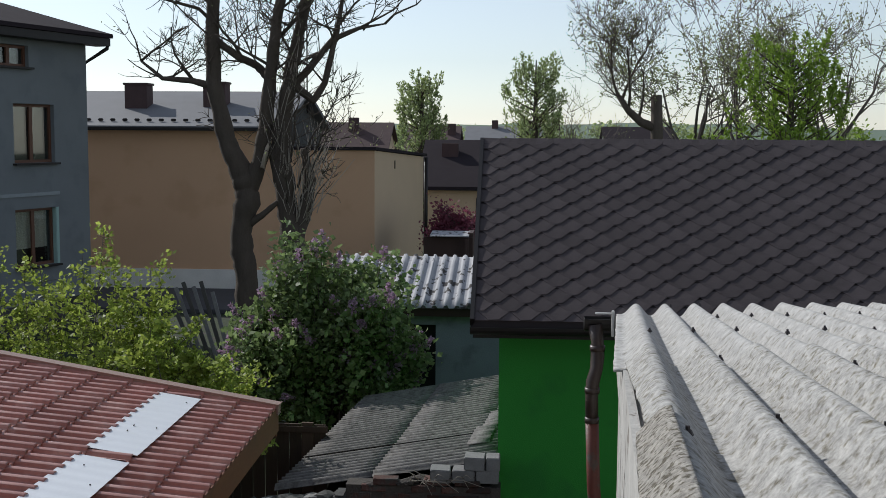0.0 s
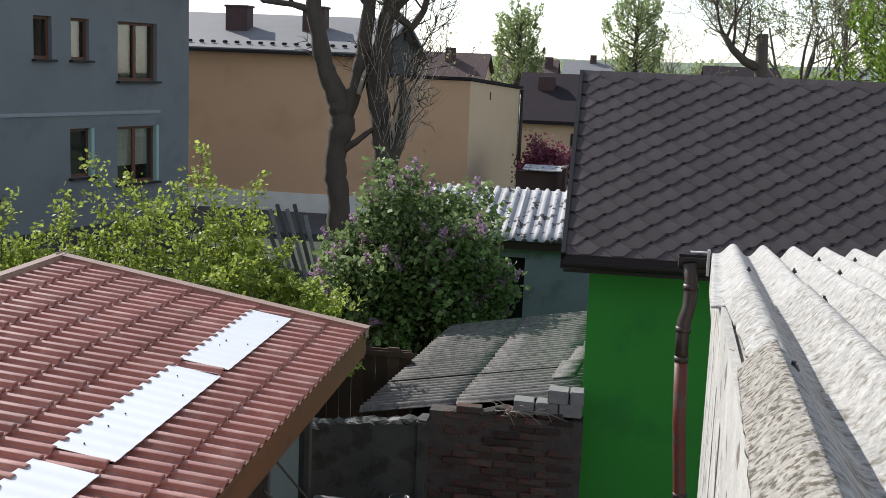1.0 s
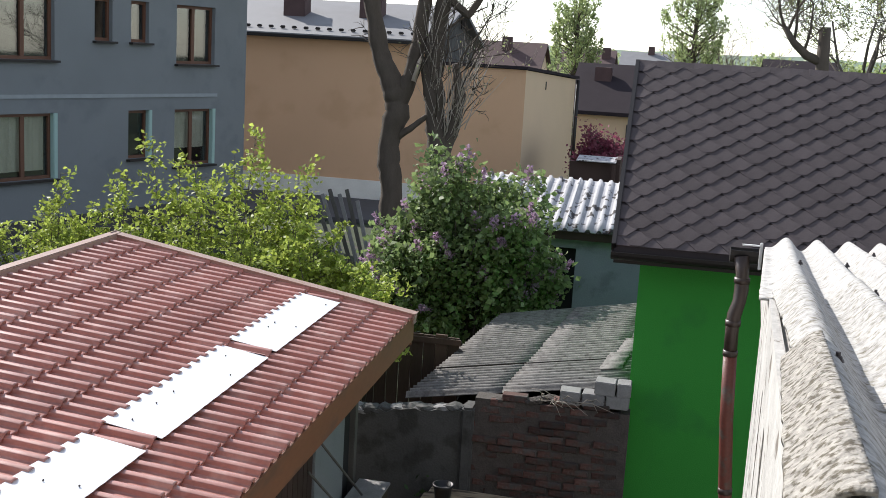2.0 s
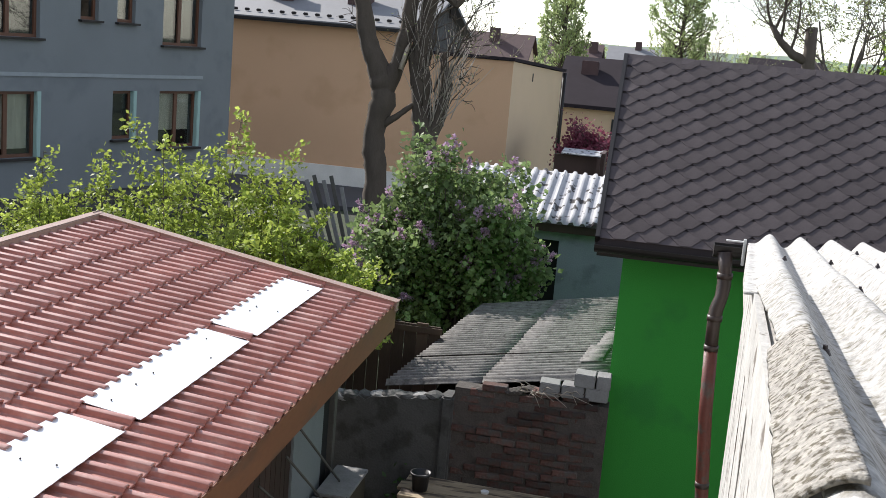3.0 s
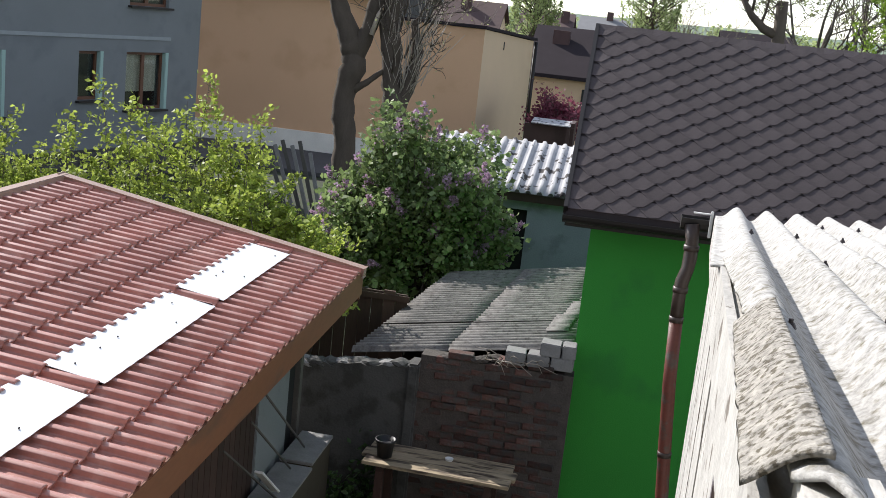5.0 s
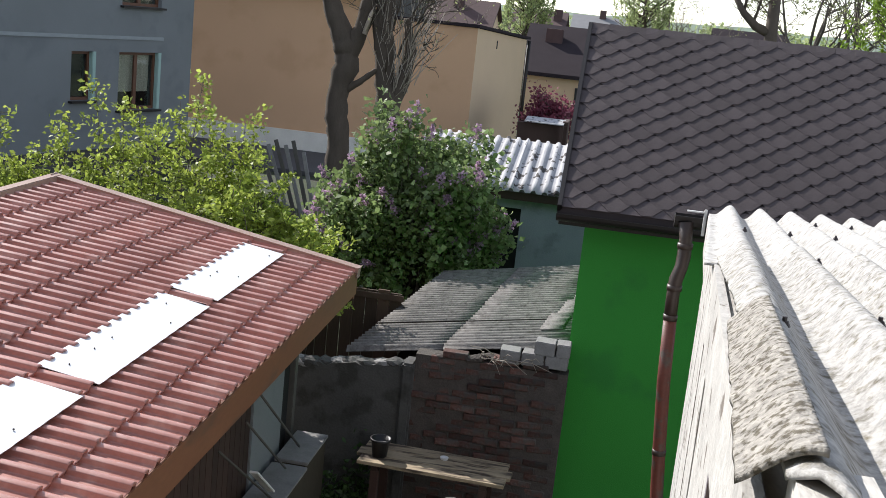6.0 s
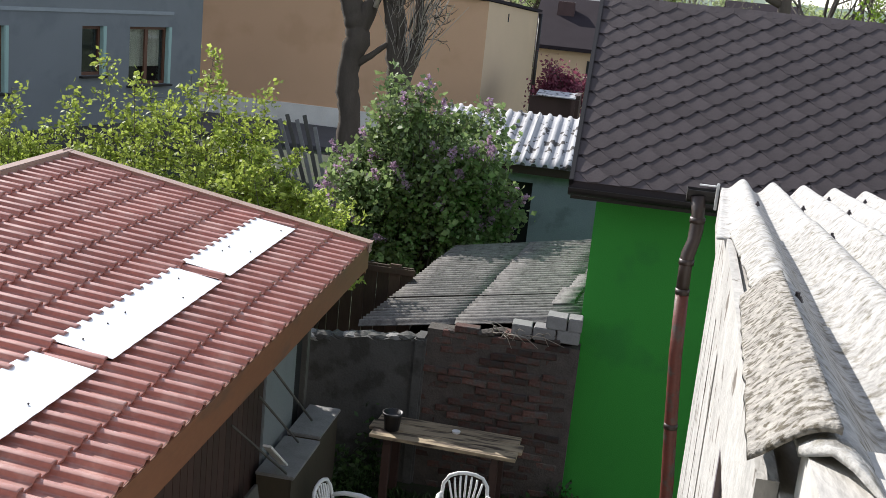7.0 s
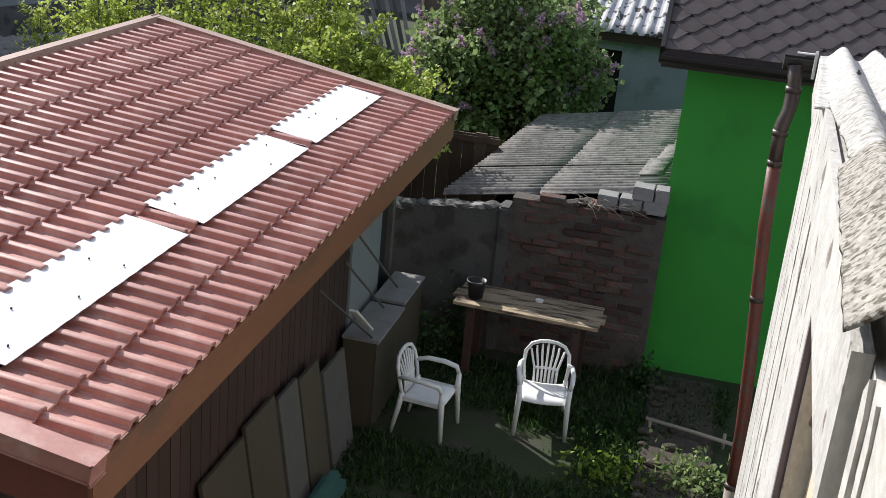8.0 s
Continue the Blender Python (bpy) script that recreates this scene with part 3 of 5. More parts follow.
def brick_wall():
    w = thing("yard_wall", (-1.2, 10.3, 0), "old yard wall of grey render and crumbling red brick", "wall", kind="structure")
    y0, y1 = 10.12, 10.36
    # rendered stretch, uneven top
    rng = random.Random(15)
    top = [(-2.75 + 1.13 * k / 16, 1.33 + 0.14 * k / 16 + rng.uniform(-0.022, 0.022)) for k in range(17)]
    part("rendered_wall", prism([(-2.75, 0)] + top + [(-1.62, 0)], y0, y1), M_RENDER, w, "rough grey cement render")
    for k in range(8):
        x, r = -2.68 + 0.135 * k + rng.uniform(-0.03, 0.03), rng.uniform(0.07, 0.11)
        bm = bmesh.new()
        bmesh.ops.create_icosphere(bm, subdivisions=2, radius=r, matrix=Matrix.Translation((x, y0 + 0.09, 1.33 + 0.124 * (x + 2.75))) @ Matrix.Diagonal((1.25, 1.0, 0.42, 1)))
        for v in bm.verts:
            v.co += Vector((noise.noise(v.co * 14), noise.noise(v.co * 14 + Vector((5, 0, 0))), noise.noise(v.co * 14 + Vector((0, 7, 0))))) * r * 0.3
        part("bedded_stone", bm, M_RENDER if k % 3 else M_BLOCK, w)
    part("pier", box(-1.66, -1.54, y0 - 0.03, y1, 0, 1.50), M_RENDER, w, bevel=0.02)
    part("core", box(-1.54, -0.10, y0 + 0.020, y1 - 0.02, 0, 1.60), M_MORTAR, w, "grey mortar")
    proto = bmesh.new()
    box(-0.12, 0.12, -0.06, 0.06, -0.031, 0.031, None, proto)
    bmesh.ops.bevel(proto, geom=proto.edges[:], offset=0.007, segments=1, affect="EDGES")
    me = bpy.data.meshes.new("brick")
    proto.to_mesh(me)
    proto.free()
    me.materials.append(M_BRICK)
    rng = random.Random(5)
    for r in range(23):
        z = 0.035 + r * 0.073
        off = 0.125 if r % 2 else 0.0
        for c in range(-1, 7):
            x = -1.42 + off + c * 0.25
            if x < -1.45 or x > -0.20:
                continue
            limit = 1.56 + 0.12 * (x + 1.5) + 0.05 * math.sin(x * 9)
            if z > limit or rng.random() < 0.03:
                continue
            ob = new("brick", me)
            ob.parent = w
            ob.matrix_parent_inverse = Matrix.Translation(w.location).inverted()
            ob.matrix_basis = pose(x + rng.uniform(-0.02, 0.02), y0 + 0.068 + rng.uniform(-0.018, 0.02), z + rng.uniform(-0.006, 0.006), rng.uniform(-5, 5), rng.uniform(-3, 3), rng.uniform(-5, 5))
    # loose mortar crust along the top
    bm = bmesh.new()
    for k in range(26):
        x = -1.5 + 1.35 * rng.random()
        z = 1.57 + 0.11 * (x + 1.5)
        bmesh.ops.create_icosphere(bm, subdivisions=1, radius=rng.uniform(0.025, 0.06), matrix=Matrix.Translation((x, y0 + rng.uniform(0.03, 0.2), z)) @ Matrix.Diagonal((1.6, 1, 0.6, 1)))
    part("mortar_crust", bm, M_MORTAR, w)
    return w


brick_wall()
for x, z, wd in ((-0.66, 1.70, 0.19), (-0.44, 1.70, 0.21), (-0.22, 1.705, 0.21), (-0.34, 1.825, 0.19), (-0.17, 1.825, 0.13)):
    m = pose(x, 10.22, z, 0, random.uniform(-3, 3), random.uniform(-4, 4))
    ob = part("concrete_block", box(-wd / 2, wd / 2, -0.1, 0.1, -0.062, 0.062, m), M_BLOCK, None, bevel=0.008)
    tagged(ob, "pale grey concrete block laid on the brick wall", "block", "blocks on the wall")


def dry_stems():
    w = thing("dry_weed", (-0.75, 10.16, 1.6), "pale dry weed stems growing from the wall top", "weed")
    rng = random.Random(61)
    for k in range(16):
        x = -1.05 + 0.65 * rng.random()
        p = Vector((x, 10.12 + rng.uniform(-0.02, 0.06), 1.58 + 0.11 * (x + 1.5)))
        d = Vector((rng.gauss(0.05, 0.12), rng.uniform(-0.12, 0.0), rng.uniform(-0.10, 0.12)))
        tube("stem", [p, p + d * 0.6 + Vector((0, -0.02, 0.04)), p + d * 1.2], [0.005, 0.004, 0.002], M_STICK, w, sides=5)
    return w


dry_stems()


def low_shed():
    b = thing("low_shed", (-1.2, 12.3, 0), "low lean-to shed with a weathered grey corrugated roof", "shed")
    tilt = 0.20
    deep, down = Vector((0.105, 1, 0)).normalized(), Vector((-1, 0.14, -tilt)).normalized()
    corner = Vector((-0.377, 10.40, 1.80))
    rng = random.Random(8)
    depths = (0.0, 0.94, 1.71, 2.48, 3.64)
    for j, (ya, yb) in enumerate(zip(depths[:-1], depths[1:])):
        for i, (u0, u1) in enumerate(((-max(0.03, 0.23 - 0.105 * ya), 0.96), (0.90, 1.98))):
            at = corner + deep * (ya - 0.05 + rng.uniform(-0.015, 0.015)) + down * u0 + Vector((0, 0, 0.016 * j - 0.010 * i))
            v, f = wave_sheet(yb - ya + 0.09, u1 - u0 + rng.uniform(-0.012, 0.012), 0.110, -0.026, 0.006, per=10, rows=4, ragged=0.005, seed=j * 3 + i, phase=(0.0, 0.4, 0.1, 0.7)[j])
            raw("roof_sheet", placed(v, frame_of(at, deep, down)), f, M_SHEDROOF, b, smooth=True)
    # narrow offcuts laid loosely along the house wall
    for j, (ya, ln, wide, lift) in enumerate(((0.42, 0.62, 0.22, 0.050), (1.02, 0.66, 0.18, 0.055), (1.62, 0.62, 0.16, 0.045), (2.2, 0.7, 0.14, 0.05), (2.85, 0.75, 0.12, 0.04))):
        at = corner + deep * ya - down * (0.055 * ya + 0.09) + Vector((0, 0, lift))
        v, f = wave_sheet(ln, wide, 0.110, -0.012, 0.008, per=8, rows=1, ragged=0.006, seed=30 + j)
        raw("roof_offcut", placed(v, frame_of(at, deep, down)), f, M_SHEDROOF, b, smooth=True)
    part("side_wall", box(-1.82, -1.72, 10.38, 13.7, 0, 1.36), M_DARKWOOD, b)
    part("rear_wall", box(-1.8, -0.15, 13.6, 13.7, 0, 1.42), M_DARKWOOD, b)
    return b


low_shed()


# ---- grey outbuilding with a silver ribbed roof ----
def outbuilding():
    b = thing("outbuilding", (-1.2, 18, 0), "small grey rendered outbuilding with a rusty silver ribbed roof", "outbuilding")
    m = frame_of((-3.1, 16.8, 2.26), (1, 0, 0), (0, 2.3, 0.5))
    for i in range(4):
        v, f = wave_sheet(0.86, 2.45, 0.172, 0.021, 0.005, per=12, rows=6, steep=3.0)
        raw("roof_sheet", placed(v, m @ Matrix.Translation((0.85 * i, 0, 0.004 * (i % 2)))), f, M_WHITEROOF, b, smooth=True)
    part("wall", box(-1.22, 0.25, 17.0, 17.15, 0, 2.12), M_PLASTER, b, "grey rendered wall")
    part("wall", box(-3.0, -1.72, 17.0, 17.15, 0, 2.12), M_PLASTER, b)
    part("wall", box(-1.72, -1.22, 17.0, 17.15, 1.95, 2.12), M_PLASTER, b)
    part("door", box(-1.72, -1.22, 17.1, 17.14, 0, 1.95), M_DARK, b, "near-black panel standing in for shade in the doorway")
    part("side_wall", box(0.1, 0.25, 17.15, 19.2, 0, 2.45), M_PLASTER, b)
    part("side_wall", box(-3.0, -2.85, 17.15, 19.2, 0, 2.45), M_PLASTER, b)
    part("beam", box(-3.1, 0.3, 16.86, 16.95, 2.10, 2.22), M_DARKWOOD, b)
    return b


outbuilding()
fence = thing("yard_fence", (-2.8, 12.33, 0), "old brown board fence behind the low shed", "fence", kind="structure")
rng_f = random.Random(44)
for k in range(10):
    x = -3.5 + 0.14 * k
    part("board", box(x, x + 0.132, 12.30 + rng_f.uniform(-0.004, 0.004), 12.325, 0.02, 1.60 + rng_f.uniform(-0.02, 0.015)), M_FENCE, fence)
part("rail", box(-3.52, -2.08, 12.27, 12.298, 1.50, 1.57), M_FENCE, fence, bevel=0.005)
part("rail", box(-3.52, -2.08, 12.27, 12.298, 0.45, 0.52), M_FENCE, fence, bevel=0.005)


# ---- grey three-storey house ----
GH0, GHU = Vector((-10.9, 28.0, 0)), Vector((-0.32, -0.947, 0)).normalized()
GHM = frame_of(GH0, GHU, Vector((-0.947, 0.32, 0)))   # x along the wall towards the camera, y into the house
GHM = Matrix.Translation(GH0) @ Matrix((GHU, Vector((-0.947, 0.32, 0)).normalized(), Vector((0, 0, 1)))).transposed().to_4x4()


def grey_house():
    h = thing("grey_house", GH0, "three-storey blue-grey rendered house with brown windows", "house")

    def b(x0, x1, y0, y1, z0, z1):
        return box(x0, x1, y0, y1, z0, z1, GHM)
    wins = [(1.22, 2.58, 1.64, 3.02), (3.42, 4.08, 1.9, 3.02), (6.22, 7.7, 1.6, 3.0),
            (1.2, 2.55, 4.11, 5.5), (3.46, 4.02, 4.57, 5.5), (4.58, 5.10, 4.57, 5.5), (6.2, 7.7, 4.12, 5.55),
            (8.9, 10.2, 1.6, 3.0), (8.9, 10.2, 4.12, 5.55), (2.0, 3.1, 6.35, 6.85), (4.6, 5.6, 6.35, 6.85)]
    xs = sorted({0.0, 12.0, *[w[0] for w in wins], *[w[1] for w in wins]})
    # the wall is built in upright strips between the openings
    for a, c in zip(xs[:-1], xs[1:]):
        holes = sorted((w[2], w[3]) for w in wins if w[0] <= a + 1e-6 and w[1] >= c - 1e-6)
        z = 0.0
        for lo, hi in holes + [(7.2, 7.2)]:
            if lo - z > 0.01:
                part("wall", b(a, c, 0, 0.3, z, lo), M_GREYWALL, h)
            z = hi
    part("end_wall", b(0.0, 0.3, 0.301, 9, 0, 7.2), M_GREYWALL, h)
    part("core", b(0.31, 12, 0.6, 8.9, 0, 7.1), M_DARK, h, "near-black core standing in for unlit rooms")
    part("band", b(1.1, 12, -0.03, 0.0, 3.32, 3.40), M_BAND, h, "pale string course")
    part("plinth", b(-0.03, 12, -0.04, 0.0, 0, 0.75), M_RENDER, h)
    for i, (a, c, lo, hi) in enumerate(wins):
        wn_ = part("window", b(a + 0.002, c - 0.002, 0.16, 0.19, lo + 0.002, hi - 0.002), M_CLEAR, h, "dark reflective window glass")
        wn_.visible_shadow = False
        bm = bmesh.new()
        fr = 0.07
        for q in ((a, c, lo, lo + fr), (a, c, hi - fr, hi), (a, a + fr, lo + fr, hi - fr), (c - fr, c, lo + fr, hi - fr)):
            box(q[0] + 0.001, q[1] - 0.001, 0.11, 0.155, q[2] + 0.001, q[3] - 0.001, GHM, bm)
        if c - a > 0.9:
            box((a + c) / 2 - 0.05, (a + c) / 2 + 0.05, 0.11, 0.155, lo + fr, hi - fr, GHM, bm)
        part("window_frame", bm, M_WINFRAME, wn_, "brown wooden window frame")
        part("window_sill", b(a - 0.06, c + 0.06, -0.12, 0.10, lo - 0.05, lo - 0.002), M_GUTTER, wn_)
        if i in (0, 2, 7):      # folded cream sheet added in place of a sunlit reflection
            drop = lo + (hi - lo) * (0.30 if i == 0 else 0.12)
            folds = []
            for j in range(33):
                x = a + 0.08 + (c - a - 0.16) * j / 32
                folds.append((x, 0.25 + 0.02 * math.sin(j * 1.3)))
            v = [GHM @ Vector((x, y, z)) for z in (drop, hi - 0.05) for x, y in folds]
            raw("curtain", v, [(j, j + 1, 34 + j, 33 + j) for j in range(32)], M_REFLECTION, wn_, "cream sheet standing in for a reflection in the glass").modifiers.new("cloth", "SOLIDIFY").thickness = 0.004
        if i in (0, 1, 2):
            part("reveal", b(a - 0.0, a + 0.012, 0.003, 0.105, lo, hi), M_MINT, wn_, "mint painted reveal")
            part("reveal", b(a - 0.09, a - 0.002, -0.006, 0.0, lo, hi), M_MINT, wn_)
    roof = box(-0.4, 12.5, -0.45, 0.0, 7.0, 7.19, GHM)
    part("eave", roof, M_GUTTER, h, "dark overhanging eave")
    v = [(-0.45, -0.5, 7.3), (12.5, -0.5, 7.3), (12.5, 4.5, 8.9), (2.6, 4.5, 8.9), (-0.45, 9.6, 7.3), (12.5, 9.6, 7.3),
         (-0.45, -0.5, 7.2), (12.5, -0.5, 7.2), (12.5, 9.6, 7.2), (-0.45, 9.6, 7.2)]
    raw("roof", placed(v, GHM), [(0, 1, 2, 3), (3, 2, 5, 4), (0, 3, 4), (6, 7, 1, 0), (9, 6, 0, 4), (6, 9, 8, 7), (7, 8, 5, 2, 1), (8, 9, 4, 5)], M_DARKROOF, h)
    tube("downpipe", [GHM @ Vector(p) for p in ((-0.36, -0.4, 7.15), (-0.36, -0.38, 6.95), (-0.12, 0.5, 6.4), (-0.1, 0.6, 0.1))], 0.05, M_GUTTER, h)
    return h


grey_house()


# ---- ochre house and its lower extension ----
def ochre_house():
    h = thing("ochre_house", (-10, 37, 0), "windowless ochre rendered house with a grey sheet roof", "house")
    x0, x1, y0, y1, ze, zr = -17.5, -7.45, 34.0, 42.0, 5.02, 6.12
    ym = (y0 + y1) / 2
    part("wall", box(x0, x1, y0, y0 + 0.4, 0.66, ze), M_ORANGE, h, "plain ochre rendered wall")
    part("plinth", box(x0, -4.4, y0 - 0.05, y0 + 0.4, 0.0, 0.659), M_CONCRETE, h, "pale concrete plinth")
    gable = [(y0 + 0.401, 0.0), (y0 + 0.401, ze), (ym, zr - 0.1), (y1, ze), (y1, 0)]
    part("gable_wall", prism(gable, x1 - 0.4, x1, axis="x"), M_RENDER, h, "grey gable wall")
    part("gable_wall", prism(gable, x0, x0 + 0.4, axis="x"), M_ORANGE, h)
    part("rear_wall", box(x0 + 0.41, x1 - 0.41, y1 - 0.4, y1, 0, ze), M_ORANGE, h)
    o = 0.35
    sl = (zr - ze) / (ym - y0)
    deck = [(y0 - o, ze - sl * o + 0.12), (ym, zr + 0.12), (y1 + o, ze - sl * o + 0.12), (y1 + o, ze - sl * o), (ym, zr), (y0 - o, ze - sl * o)]
    part("roof", prism(deck, x0 - 0.3, x1 + 0.35, axis="x"), M_SLATE, h, "pale grey sheet roof")
    part("gutter", box(x0 - 0.3, x1 + 0.3, y0 - o - 0.12, y0 - o - 0.003, ze - sl * o - 0.02, ze - sl * o + 0.08), M_GUTTER, h, bevel=0.03)
    proto = None
    n = 26
    bm = bmesh.new()
    box(-0.08, 0.08, -0.03, 0.03, 0, 0.085, None, bm)
    for k in range(n):
        x = x1 - 0.1 - k * 0.38
        if proto is None:
            proto = part("snow_guard", bm, M_GUTTER, h, bevel=0.02)
            me = proto.data
        ob = proto if k == 0 else new("snow_guard", me)
        ob.parent = h
        ob.matrix_parent_inverse = Matrix.Translation(h.location).inverted()
        ob.location = (x, y0 + 0.12, ze + 0.12 * sl + 0.13)
    for cx, cy in ((-12.3, 36.0), (-9.8, 36.2)):
        cz = ze + sl * (cy - y0)
        c = part("chimney", box(cx - 0.36, cx + 0.36, cy - 0.32, cy + 0.32, cz - 0.1, cz + 0.78), M_CHIMNEY, h, "dark red-brown brick chimney", bevel=0.01)
        part("chimney_cap", box(cx - 0.40, cx + 0.40, cy - 0.36, cy + 0.36, cz + 0.78, cz + 0.85), M_CHIMNEY, c, bevel=0.01)
    tube("aerial", [(-7.0, 37, 5.5), (-7.0, 37, 8.6)], 0.025, M_GUTTER, h, sides=5)
    # extension
    xe = -4.38
    part("extension_wall", box(x1 + 0.001, xe, y0 + 0.005, y0 + 0.35, 0.66, 4.34), M_ORANGE, h)
    q = [(xe, y0 + 0.005), (xe + 0.86, 41.2), (xe + 0.6, 41.3), (xe - 0.3, y0 + 0.36)]
    bm = bmesh.new()
    lo = [bm.verts.new((x, y, 0.0)) for x, y in q]
    hi = [bm.verts.new((x, y, 4.34 if i in (0, 3) else 4.02)) for i, (x, y) in enumerate(q)]
    bm.faces.new(lo)
    bm.faces.new(hi)
    for i in range(4):
        bm.faces.new((lo[i], lo[(i + 1) % 4], hi[(i + 1) % 4], hi[i]))
    part("side_wall", bm, M_ORANGE2, h, "paler ochre side wall")
    bm = bmesh.new()
    top = [(x1, y0 - 0.1, 4.36), (xe + 0.05, y0 - 0.1, 4.36), (xe + 0.98, 41.4, 4.04), (x1, 41.4, 4.04)]
    lo = [bm.verts.new(p) for p in top]
    hi = [bm.verts.new((p[0], p[1], p[2] + 0.09)) for p in top]
    bm.faces.new(lo)
    bm.faces.new(hi)
    for i in range(4):
        bm.faces.new((lo[i], lo[(i + 1) % 4], hi[(i + 1) % 4], hi[i]))
    part("extension_roof", bm, M_DARKROOF, h)
    tube("downpipe", [(xe + 0.95, 41.25, 4.0), (xe + 0.95, 41.25, 0.1)], 0.07, M_GUTTER, h)
    part("vent", box(xe + 0.25, xe + 0.33, 36.6, 36.75, 3.72, 3.98), M_DARK, h)
    return h


ochre_house()


# ---- houses farther off ----
def far_house(x0, x1, y0, y1, ze, zr, wall, roof, label, chim=()):
    h = thing("house", ((x0 + x1) / 2, (y0 + y1) / 2, 0), label, "house", "houses in the distance")
    ym = (y0 + y1) / 2
    part("wall", prism([(y0, -0.5), (y0, ze), (ym, zr - 0.05), (y1, ze), (y1, -0.5)], x0, x1, axis="x"), wall, h)
    sl = (zr - ze) / (ym - y0)
    o = 0.4
    part("roof", prism([(y0 - o, ze - sl * o + 0.15), (ym, zr + 0.15), (y1 + o, ze - sl * o + 0.15), (y1 + o, ze - sl * o), (ym, zr), (y0 - o, ze - sl * o)], x0 - 0.3, x1 + 0.3, axis="x"), roof, h)
    for cx, cy, ch in chim:
        z = ze + sl * (min(cy, 2 * ym - cy) - y0)
        part("chimney", box(cx - 0.35, cx + 0.35, cy - 0.3, cy + 0.3, z - 0.2, z + ch), M_CHIMNEY, h, bevel=0.02)
    for k in range(3):
        x = x0 + (x1 - x0) * (k + 0.7) / 3.6
        w = part("window", box(x, x + 0.9, y0 - 0.03, y0 - 0.004, ze - 1.6, ze - 0.5), M_GLASS, h)
        part("window_frame", box(x + 0.42, x + 0.48, y0 - 0.05, y0 - 0.031, ze - 1.6, ze - 0.5), M_WHITEPAINT, w)
    return h


far_house(-3.9, 7, 46, 54, 2.75, 4.45, M_ORANGE2, M_DARKROOF, "beige bungalow with a dark brown roof and chimney", [(-3.0, 48.6, 0.6)])
far_house(-14, -9.5, 78, 86, 3.4, 5.5, M_ORANGE2, M_CHIMNEY, "distant beige house with a dull red roof", [(-12, 81, 1.0)])
far_house(-9.6, -5.5, 95, 104, 3.4, 5.4, M_WHITEPAINT, M_CHIMNEY, "distant white house with a dull red roof", [(-6, 98, 1.0)])
far_house(-6, 2, 125, 134, 4.0, 5.6, M_CONCRETE, M_SLATE, "distant pale house with a grey roof", [(-3, 129, 1.0), (1, 129, 1.0), (4, 129, 1.0)])
far_house(9, 16, 120, 130, 3.6, 5.6, M_WHITEPAINT, M_DARKROOF, "distant white house with a dark roof")
b = thing("lean_to", (-2.0, 32, 0), "small dark lean-to with a thin pale sheet roof", "lean-to")
part("roof", prism([(31.6, 1.97), (32.6, 2.03), (32.6, 2.06), (31.6, 2.0)], -2.5, -1.4, axis="x"), M_WHITEROOF, b)
part("wall", box(-2.7, -1.3, 31.9, 32.0, 0, 1.93), M_DARKWOOD, b)
part("wall", box(-1.45, -1.3, 32.0, 33.1, 0, 2.05), M_DARKWOOD, b)
part("post", box(-1.5, -1.4, 31.62, 31.72, 0, 1.93), M_DARKWOOD, b)


# ---- the corrugated barn beside the camera ----
WAVE, WAVE_AMP = 0.177, 0.034


def crest_x(y):
    """The outermost crest of the roof."""
    return 0.165 + 0.088 * y


def wall_x(y):
    return 0.158 + 0.077 * y


def roof_z(y, x=0.5):
    return 3.771 + 0.106 * (7.0 - y) + 0.03 * (x - 0.5)


def roof_course(b, y0, y1, left, right, lift, material, seed, rows, per=14, label="", skew=0.0):
    """One stretch of wavy sheet, its crests along the barn; left(y) is the offset of its edge from the outermost crest."""
    verts, faces = [], []
    n = max(6, round((right - left((y0 + y1) / 2)) / WAVE * per))
    for side in (0, 1):
        for j in range(rows + 1):
            yy = y0 + (y1 - y0) * j / rows
            lo = left(yy)
            for i in range(n + 1):
                off = lo + (right - lo) * i / n
                y = yy + skew * (off - right) * (1 - j / rows) - 0.088 * off
                x = crest_x(yy) + off
                wave = -1.0 if off < -WAVE / 2 else math.cos(2 * math.pi * off / WAVE)
                z = roof_z(yy, x) + WAVE_AMP * wave + lift - side * 0.0075
                z -= 0.008 * min(1.0, max(0.0, off / WAVE)) * (1 - wave)
                z += 0.006 * noise.noise(Vector((x * 2 + seed, yy * 1.5, 0))) + 0.0011 * noise.noise(Vector((x * 22, yy * 34, seed)))
                verts.append((x, y, z))
    w, k = n + 1, (n + 1) * (rows + 1)
    for j in range(rows):
        for i in range(n):
            q = j * w + i
            faces += [(q, q + 1, q + w + 1, q + w), (k + q, k + q + w, k + q + w + 1, k + q + 1)]
    rim = [(j * w, (j + 1) * w) for j in range(rows)] + [((j + 1) * w + n, j * w + n) for j in range(rows)]
    rim += [(i + 1, i) for i in range(n)] + [(rows * w + i, rows * w + i + 1) for i in range(n)]
    faces += [(p, q, q + k, p + k) for p, q in rim]
    return raw("roof_sheet", verts, faces, material, b, label, smooth=True)


def torn(y):
    """Edge of the nearer course: broken away in a slant, then torn back past the crest."""
    if y > 2.15:
        e = -0.043 - 0.028 * (y - 2.15) / 1.3
    elif y > 1.0:
        e = -0.030
    else:
        e = -0.018 + 0.34 * (1.0 - y)
    return e + 0.004 * noise.noise(Vector((y * 9, 2.0, 0))) + 0.003 * noise.noise(Vector((y * 31, 5.0, 0)))


